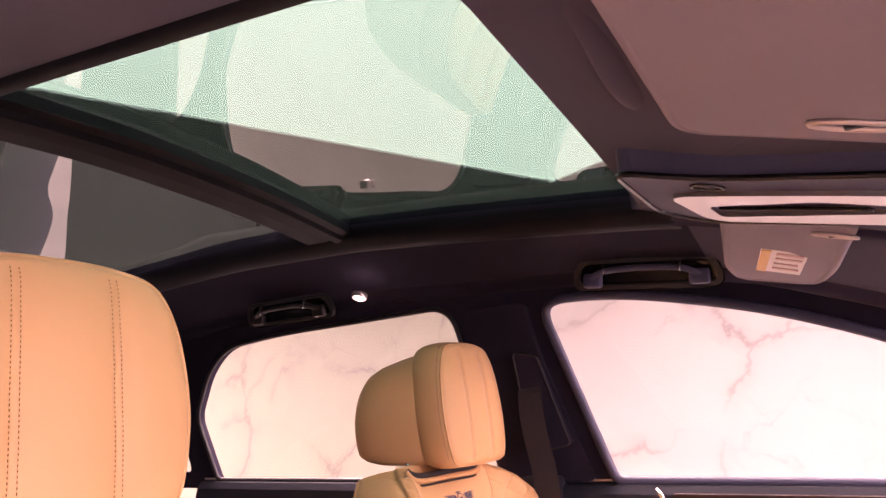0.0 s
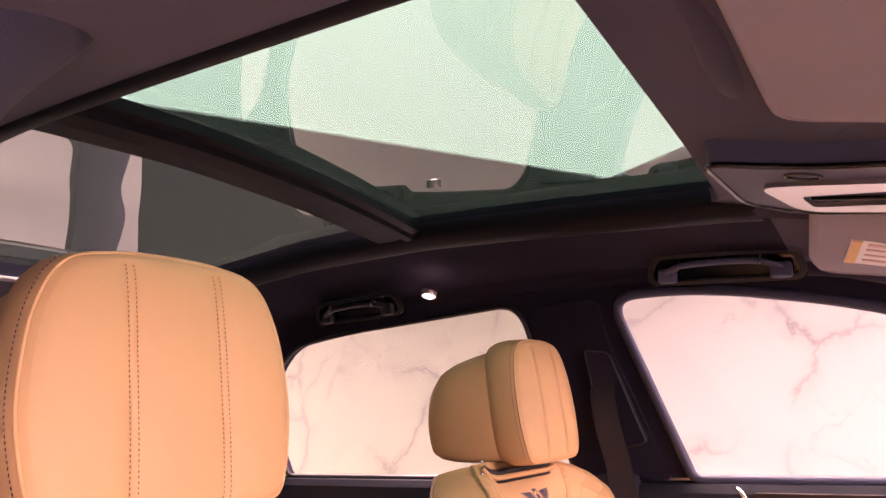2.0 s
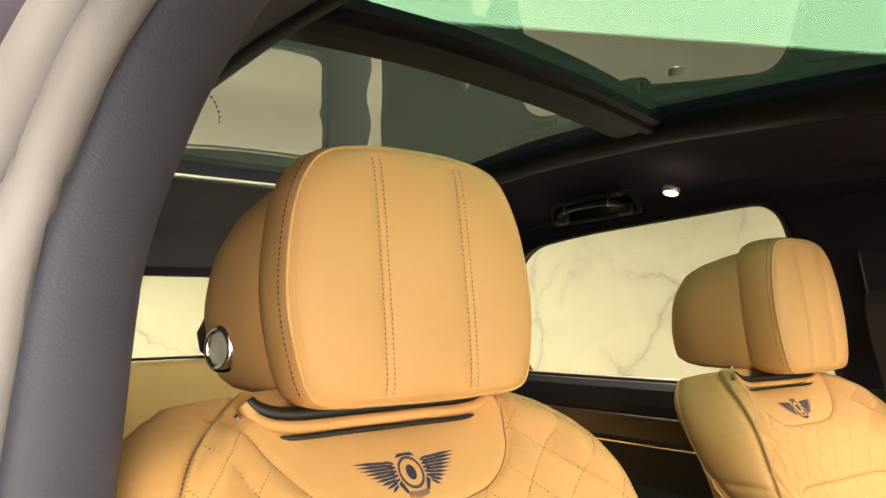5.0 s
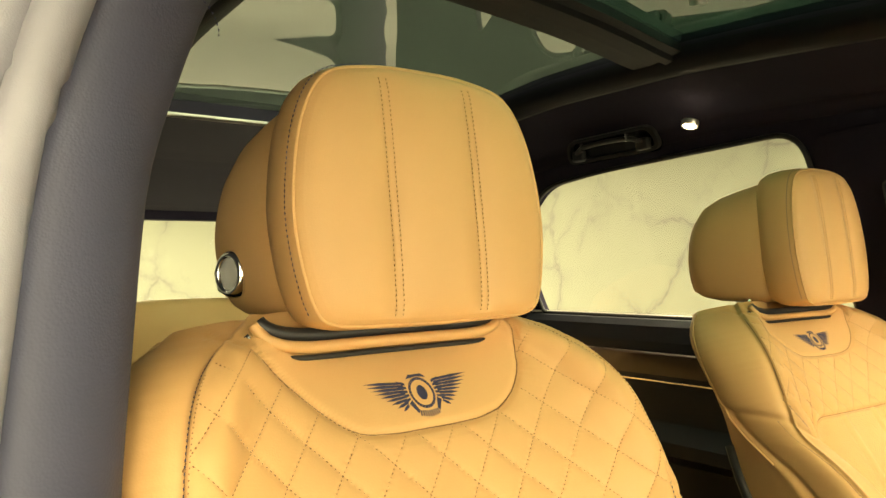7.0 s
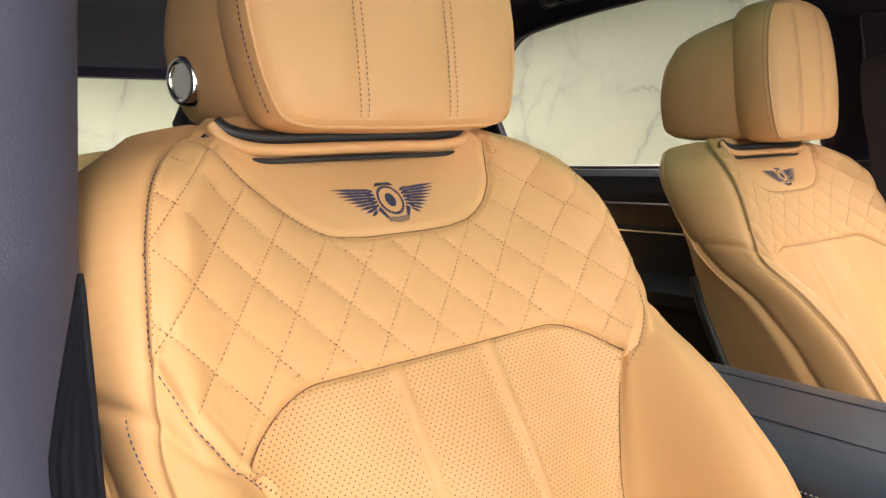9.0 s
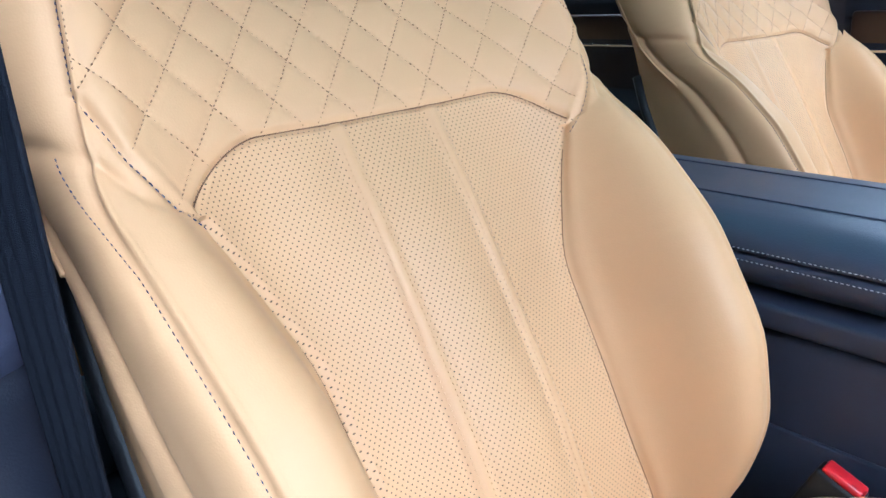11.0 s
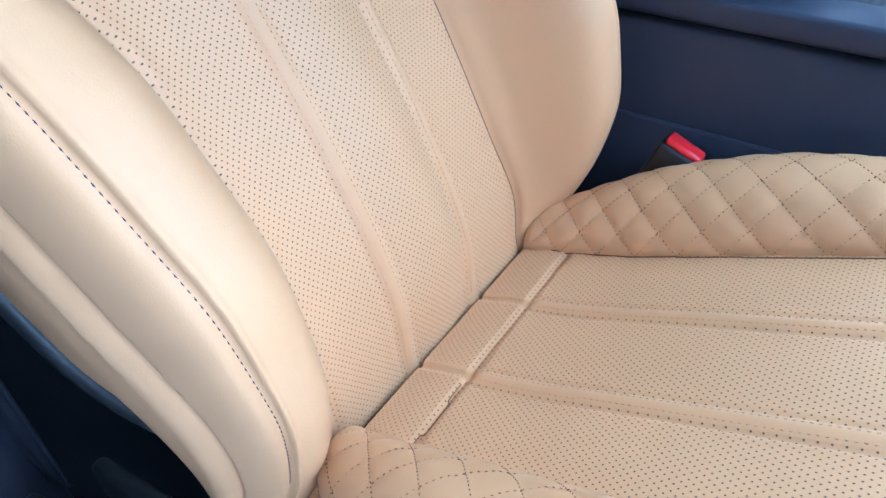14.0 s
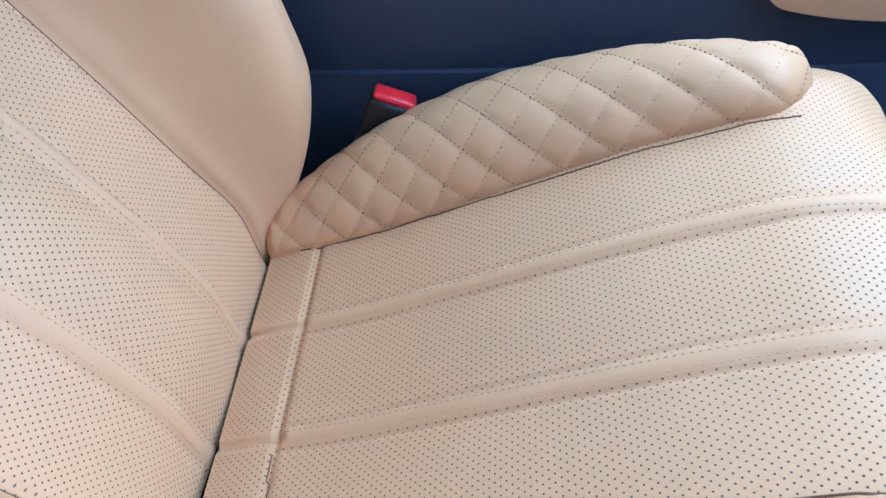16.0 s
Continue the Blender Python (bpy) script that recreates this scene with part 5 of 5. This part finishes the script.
# ---------------------------------------------------------------- fittings
def grab_handle(x, z, label, tone, turn):
    """Recessed oval cup with a flat bar across."""
    h = thing("grab_handle", label, "grab handle", (x, YC + 0.598, z), "grab handles")
    h.rotation_euler = (0, radians(turn), 0)
    h.scale = (1.15, 1.0, 1.1)
    o = rounded([(-0.128, -0.026), (0.128, -0.026), (0.115, 0.026), (-0.115, 0.026)], 0.025, 6)
    a, b = plate(o, [rounded([(-0.118, -0.019), (0.118, -0.019), (0.106, 0.019), (-0.106, 0.019)], 0.018, 6)], lambda p, q: (p, 0.030 - 0.45 * q - 0.036, q), 0.012, (0, 1, 0.4))
    add("rim", mesh_of("rim", a, b, black_plastic, False), h, "black rim")
    a, b = plate(o, [], lambda p, q: (p, 0.030 - 0.45 * q - 0.022, q), 0.004, (0, 1, 0.4))
    add("cup", mesh_of("cup", a, b, gloss_black, False), h, "dark recess")
    bar = spline([(-0.090, -0.002, -0.008), (-0.078, -0.014, 0.0), (-0.055, -0.020, 0.006), (0, -0.022, 0.008), (0.055, -0.020, 0.006), (0.078, -0.014, 0.0), (0.090, -0.002, -0.008)], 8)
    a, b = tube(bar, 0.009, 8, False, 0.6)
    add("bar", mesh_of("bar", a, b, tone), h, "folding bar")
    for s in (-1, 1):
        part("bracket", bm_box(s * 0.088 - 0.016, s * 0.088 + 0.016, -0.012, 0.006, -0.022, 0.004, 0.005), tone, h, "bracket")
        part("clip", bm_box(s * 0.062 - 0.001, s * 0.062 + 0.001, -0.0315, -0.012, -0.002, 0.015, 0.0004), chrome, h, "bright clip line")
    return h


grab_handle(0.312, 1.648, "charcoal folding grab handle in a recess over the front door", trim_leather, 5)
# the rear handle's black stands in for the shade it sits in
grab_handle(-0.590, 1.676, "folding grab handle in a recess over the rear door, darkened for shade", black_plastic, 0)

dome = thing("reading_lamp", "small lit round reading lamp in the dark headliner", "lamp", (-0.318, YC + 0.533, 1.676))
a, b = loft([[(r * math.cos(t), r * math.sin(t), h) for t in np.linspace(0, 2 * math.pi, 25)[:-1]] for r, h in ((0.018, 0.004), (0.0175, -0.006), (0.0155, -0.008), (0.0138, -0.007), (0.0132, 0.002))], True)
rim = add("bezel", mesh_of("bezel", a, b, satin), dome, "satin ring")
a, b = loft([[(r * math.cos(t), r * math.sin(t), h) for t in np.linspace(0, 2 * math.pi, 25)[:-1]] for r, h in ((0.0134, -0.005), (0.010, -0.0078), (0.001, -0.009))], True)
add("lens", mesh_of("lens", a, b, lamp_glow), dome, "glowing lens")
dome.rotation_euler = (radians(-20), 0, 0)


def visor(side, label):
    """Padded sun visor with a clip at its inner end."""
    v = thing("sun_visor", label, "sun visor", (0, 0, 0), "sun visors")
    if side < 0:
        o = rounded([(0.541, -0.46), (0.526, -0.035), (0.735, -0.060), (0.735, -0.46)], [0.05, 0.045, 0.02, 0.02], 8)
        pl = lambda x, y: (x, y, float(roof_z(x)) - 0.020)
        hook = (0.672, -0.100)
    else:
        o = rounded([(0.510, 0.302), (0.472, 0.56), (0.480, 0.625), (0.600, 0.605), (0.628, 0.508), (0.664, 0.262)], [0.01, 0.10, 0.02, 0.03, 0.06, 0.02], 8)
        pl = lambda x, y: (x, y, float(roof_z(x)) - 0.026 - 0.13 * (y - 0.15))
        hook = (0.640, 0.304)
    a, b = plate(o, [], pl, 0.012, (0, 0, 1))
    add("pad", mesh_of("pad", a, b, visor_mat, False), v, "grey suede visor pad")
    e = np.array([pl(x, y) for x, y in o]) + np.array([0, 0, 0.006])
    a, b = tube(e, 0.0075, 8, True, 1.0)
    add("edge", mesh_of("edge", a, b, visor_mat), v)
    c = thing("clip", "", "")
    c.parent = v
    c.location = pl(*hook)
    c.scale = (0.75,) * 3 if side > 0 else (1, 1, 1)
    ring = [(0.034 * math.cos(t), 0.010 * math.sin(t), -0.004 - 0.010 * math.cos(t)) for t in np.linspace(0, 2 * math.pi, 25)[:-1]]
    a, b = tube(ring, 0.0032, 6, True)
    add("ring", mesh_of("ring", a, b, satin), c, "satin clip ring")
    part("post", bm_box(-0.010, 0.010, -0.005, 0.005, -0.006, 0.010, 0.002), black_plastic, c)
    return v, pl


visor(-1, "grey suede sun visor folded up against the headliner")
far_visor, vp = visor(1, "grey suede sun visor with a printed warning sticker")
st = part("sticker", bm_box(-0.040, 0.040, -0.030, 0.030, -0.0006, 0.0006, 0.0), label_white, far_visor, "white printed sticker", False)
st.location = Vector(vp(0.560, 0.471)) + Vector((0, 0, -0.0035))
st.rotation_euler = (radians(-7.4), radians(15), radians(10))
st.scale = (0.82, 1.85, 1)
for k, (x0, x1, y0, y1, mt) in enumerate(((-0.039, -0.022, -0.029, 0.029, label_yellow), (-0.012, 0.034, -0.024, -0.019, label_red), (-0.012, 0.034, -0.012, -0.008, label_red), (-0.012, 0.030, 0.002, 0.005, label_red), (-0.012, 0.034, 0.015, 0.019, label_red))):
    part("print_bar", bm_box(x0, x1, y0, y1, -0.0022, -0.0008, 0.0), mt, st, "", False)

# overhead console
con = thing("overhead_console", "overhead console with reading lights in a satin bezel", "console")
pl = lambda x, y: (x, YC + y, 1.672 - 0.26 * (x - 0.45) - 0.02 * (y - 0.05))
o = rounded([(0.425, 0.040), (0.527, 0.050), (0.80, -0.025), (0.80, 0.185), (0.66, 0.230), (0.500, 0.283), (0.430, 0.24)], [0.03, 0.08, 0.01, 0.01, 0.1, 0.05, 0.04], 8)
a, b = plate(o, [], pl, 0.045, (0, 0, 1))
add("body", mesh_of("body", a, b, trim_leather, False), con, "charcoal console body")
e = np.array([pl(x, y) for x, y in o])
a, b = tube(e, 0.004, 6, True)
add("edge", mesh_of("edge", a, b, gloss_black), con)
o2 = rounded([(0.466, 0.125), (0.56, 0.096), (0.70, 0.062), (0.80, 0.055), (0.80, 0.185), (0.66, 0.212), (0.497, 0.256)], [0.03, 0.08, 0.08, 0.005, 0.005, 0.08, 0.04], 8)
a, b = plate(o2, [rounded([(0.508, 0.165), (0.63, 0.108), (0.70, 0.108), (0.70, 0.145), (0.515, 0.222)], 0.012)], lambda x, y: tuple(np.array(pl(x, y)) + np.array([0, 0, -0.006])), 0.006, (0, 0, 1))
add("bezel", mesh_of("bezel", a, b, satin, False), con, "pinkish satin metal bezel")
slot = part("lamp_slot", bm_box(-0.090, 0.090, -0.008, 0.008, -0.002, 0.002, 0.001), gloss_black, con, "black lamp slot", False)
slot.location = Vector(pl(0.600, 0.163)) + Vector((0, 0, -0.003))
slot.rotation_euler = (0, radians(14.6), radians(-22))
a, b = tube([tuple(np.array(pl(0.522 + 0.018 * math.cos(t), 0.084 + 0.012 * math.sin(t))) + np.array([0, 0, -0.001])) for t in np.linspace(0, 2 * math.pi, 25)[:-1]], 0.0022, 6, True)
add("button", mesh_of("button", a, b, gloss_black), con, "round black button")

# ---------------------------------------------------------------- centre console and armrest
console = thing("centre_console", "dark navy leather centre console between the front seats", "console", (0.050, -0.012, 0.045))


part("body", bm_box(-0.10, 0.98, -0.105, 0.140, 0.37, 0.880, 0.012, 3), console_leather, console, "dark leather console side")
part("top_roll", bm_box(-0.10, 0.98, -0.113, -0.060, 0.884, 0.908, 0.005, 3), console_leather, console, "padded top edge")
part("top_roll", bm_box(-0.10, 0.98, 0.095, 0.148, 0.884, 0.908, 0.005, 3), console_leather, console, "padded top edge")
part("lower_pad", bm_box(-0.08, 0.96, -0.110, -0.104, 0.40, 0.784, 0.002, 2), console_leather, console, "lower leather pad")
part("deck", bm_box(0.34, 0.96, -0.058, 0.094, 0.868, 0.882, 0.003), gloss_black, console, "gloss black deck")
mat_ob = part("ribbed_mat", bm_box(0.44, 0.60, -0.052, 0.020, 0.8823, 0.8865, 0.0015), mat_rubber, console, "ribbed dark rubber mat")
for k in range(18):
    part("rib", bm_box(0.446 + k * 0.0085, 0.450 + k * 0.0085, -0.048, 0.016, 0.8868, 0.8885, 0.0), mat_rubber, mat_ob, "", False)
a, b = tube(spline([(0.445, 0.035, 0.891), (0.48, 0.048, 0.892), (0.56, 0.052, 0.892), (0.66, 0.034, 0.893)], 8), 0.003, 6)
add("trim_ring", mesh_of("trim_ring", a, b, chrome), console, "bright trim line")
o = rounded([(0.652, 0.895), (0.656, 0.845), (0.716, 0.832), (0.96, 0.819), (0.96, 0.899)], [0.01, 0.03, 0.08, 0.02, 0.02], 6)
a, b = plate(o, [], lambda x, z: (x, -0.1185, z), 0.0125, (0, 1, 0))
add("knee_pad", mesh_of("knee_pad", a, b, leather, False), console, "tan leather knee pad")

arm = thing("armrest", "navy leather centre armrest with pale double stitching", "armrest", (0.042, -0.012, 0.038))
o = rounded([(-0.02, -0.105), (0.435, -0.105), (0.435, 0.140), (-0.02, 0.140)], [0.02, 0.038, 0.038, 0.02], 8)


def pad_sections(o, rows):
    c = np.mean(np.array(o), 0)
    secs = []
    for sc, z in rows:
        q = np.array(o) - c
        m = np.max(np.abs(q), 0)
        ins = (1 - sc)
        q = q * (1 - ins / m * np.ones(2) * 1.0)
        secs.append(np.c_[q + c, np.full(len(q), z)])
    return secs


rows_low = [(0.965, 0.916), (0.985, 0.923), (0.998, 0.938), (1.0, 0.950), (0.998, 0.9545), (0.994, 0.956)]
a, b = loft(pad_sections(o, rows_low), True, True)
low = add("lower_pad", mesh_of("lower_pad", a, b, navy_leather), arm)
rows_up = [(0.994, 0.956), (0.999, 0.958), (0.999, 0.963), (0.994, 0.972), (0.982, 0.981), (0.962, 0.987), (0.93, 0.989), (0.90, 0.990), (0.885, 0.990)]
a, b = loft(pad_sections(o, rows_up), True, True)
upp = add("upper_pad", mesh_of("upper_pad", a, b, navy_leather), arm)
for z, dz, nm in ((0.9505, 1, low), (0.9615, 1, upp)):
    s = pad_sections(o, [(1.001, z)])[0]
    s = np.r_[s, s[:1]]
    c = s.mean(0)
    nr = s - c
    nr[:, 2] = 0
    nr /= np.linalg.norm(nr, axis=1)[:, None]
    thread("stitching", [(s + nr * 0.0006, nr)], 0.0046, 0.0033, 0.0012, thread_grey, nm, "silver stitching", 0.0009)
ln = pad_sections(o, [(0.93, 0.9895)])[0]
a, b = tube(ln, 0.0012, 5, True)
add("top_seam", mesh_of("top_seam", a, b, navy_leather), upp)

# ---------------------------------------------------------------- belts and buckle
def strap(name, pts, width, mat, parent, way):
    p = spline(pts, 10)
    w = np.array(way, float) * width / 2
    secs = [[q - w, q - w * 0.34, q + w * 0.34, q + w] for q in p]
    a, b = loft(secs)
    t = np.cross(np.gradient(p, axis=0), w)
    t = np.repeat(t / np.linalg.norm(t, axis=1)[:, None], 4, 0) * 0.0012
    n = len(a)
    vs = np.concatenate([a + t, a - t])
    fs = list(b) + [tuple(i + n for i in f)[::-1] for f in b]
    return add(name, mesh_of(name, vs, fs, mat, False), parent, "black woven webbing")


belt = thing("seat_belt", "black seat belt hanging beside the near seat", "seat belt")
belt.matrix_basis = pose(0.2025, -0.0357, 0.0020, -1.13, -9.52, 1.53)
# front edge of the webbing, which comes edge-on from behind the pillar and turns flat on its way down
run = spline([(0.2100, -0.6632, 1.258), (0.2080, -0.6630, 1.240), (0.2000, -0.6620, 1.180), (0.190, -0.661, 1.10), (0.183, -0.660, 1.03), (0.176, -0.659, 0.946), (0.170, -0.658, 0.84), (0.160, -0.655, 0.72)], 8)
secs = []
for q in run:
    fs_ = np.linspace(0, 1, 25)
    rib = 0.0008 * np.cos(fs_ * 8.0 * math.pi)
    flat = float(np.clip((1.258 - q[2]) / 0.10, 0, 1))
    way = Vector((-0.984, 0.177 - 0.50 * flat, 0.0)).normalized()
    out = np.array([-way.y, way.x, 0.0])
    way = np.array(way) * 0.048
    secs.append([q + way * f + out * d for f, d in zip(fs_, rib)] + [q + way * f - out * 0.0022 for f in fs_[::-1]])
a, b = loft(secs, True, True)
ob = add("webbing", mesh_of("webbing", a, b, webbing), belt, "black woven webbing")
ob.matrix_basis = belt.matrix_basis.inverted()
g = spline([(0.154, -0.660, 0.966), (0.204, -0.660, 0.974), (0.230, -0.660, 0.976), (0.240, -0.656, 0.958)], 8)
a, b = tube(g, np.interp(np.arange(len(g)), [0, 8, 18, 24], [0.005, 0.006, 0.0075, 0.006]), 8, False, 0.8)
add("guide", mesh_of("guide", a, b, matte_black), belt, "black plastic belt guide")
part("guide_tab", bm_box(0.210, 0.220, -0.6695, -0.662, 0.970, 0.980, 0.001), rubber, belt, "small grey tab")
part("anchor", bm_box(0.09, 0.16, -0.672, -0.655, 0.66, 0.75, 0.004), black_plastic, belt, "black anchor")
belt2 = thing("seat_belt", "black seat belt running down from the far pillar's slot", "seat belt")
strap("webbing", [(0.022, YC + 0.690, 1.462), (0.020, YC + 0.674, 1.43), (0.028, YC + 0.668, 1.36), (0.046, YC + 0.668, 1.25), (0.060, YC + 0.655, 1.0), (0.065, YC + 0.64, 0.8)], 0.056, far_webbing, belt2, (0.97, 0.0, 0.12))
a, b = loft([[(0.020 + r * 0.9 * math.cos(t), YC + 0.690 - h, 1.462 + r * math.sin(t)) for t in np.linspace(0, 2 * math.pi, 25)[:-1]] for r, h in ((0.034, -0.02), (0.034, 0.006), (0.031, 0.009), (0.027, 0.006), (0.001, 0.004))], True)
add("slot_cover", mesh_of("slot_cover", a, b, matte_black), belt2, "round black slot cover")

buckle = thing("belt_buckle", "black belt buckle with a red release button", "buckle", (0.420, -0.162, 0.827))
buckle.rotation_euler = (0, radians(22.5), 0)
part("case", bm_box(-0.022, 0.020, -0.011, 0.011, -0.070, 0.004, 0.004), black_plastic, buckle, "black plastic case")
part("release", bm_box(-0.019, 0.017, -0.0085, 0.0085, 0.002, 0.0095, 0.003), red_plastic, buckle, "red release button")

# ---------------------------------------------------------------- rear seats, glimpsed
def rear_seat(y, label):
    r = thing("rear_seat", label, "car seat", (0, y, 0), "rear seats")
    secs = []
    for z, hw, x0, x1 in ((0.62, 0.25, -0.90, -0.72), (0.80, 0.26, -0.93, -0.76), (1.0, 0.26, -0.97, -0.82), (1.18, 0.25, -1.01, -0.875), (1.28, 0.22, -1.03, -0.905), (1.325, 0.16, -1.03, -0.93), (1.335, 0.08, -1.02, -0.95)):
        q = rounded([(x0, -hw), (x1, -hw), (x1, hw), (x0, hw)], 0.05, 6)
        secs.append([(a, b, z) for a, b in q])
    a, b = loft(secs, True, True)
    add("backrest", mesh_of("backrest", a, b, leather), r, "tan leather backrest")
    secs = []
    for z, hw, x0, x1 in ((1.335, 0.10, -1.0, -0.935), (1.35, 0.115, -1.02, -0.92), (1.39, 0.12, -1.03, -0.915), (1.43, 0.10, -1.03, -0.93), (1.445, 0.065, -1.01, -0.95)):
        q = rounded([(x0, -hw), (x1, -hw), (x1, hw), (x0, hw)], 0.03, 6)
        secs.append([(a, b, z) for a, b in q])
    a, b = loft(secs, True, True)
    a = np.array(a) + np.array([0, 0.19, 0])
    add("headrest", mesh_of("headrest", a, b, dark_leather), r, "dark leather headrest")
    # the cushion's dark colour stands in for the deep shade down there
    part("cushion", bm_box(-0.92, -0.66, -0.26, 0.26, 0.42, 0.62, 0.05, 4), dark_leather, r, "leather cushion, darkened for deep shade")
    return r


rs = rear_seat(-0.30, "tan leather rear seat with a low dark headrest")
rs2 = copy_thing(rs, pose(0, 0.40, -0.12))
for ob in rs2.children:                                  # its headrest is pushed down
    if ob.name.startswith("headrest"):
        ob.location = (0, 0, -0.15)
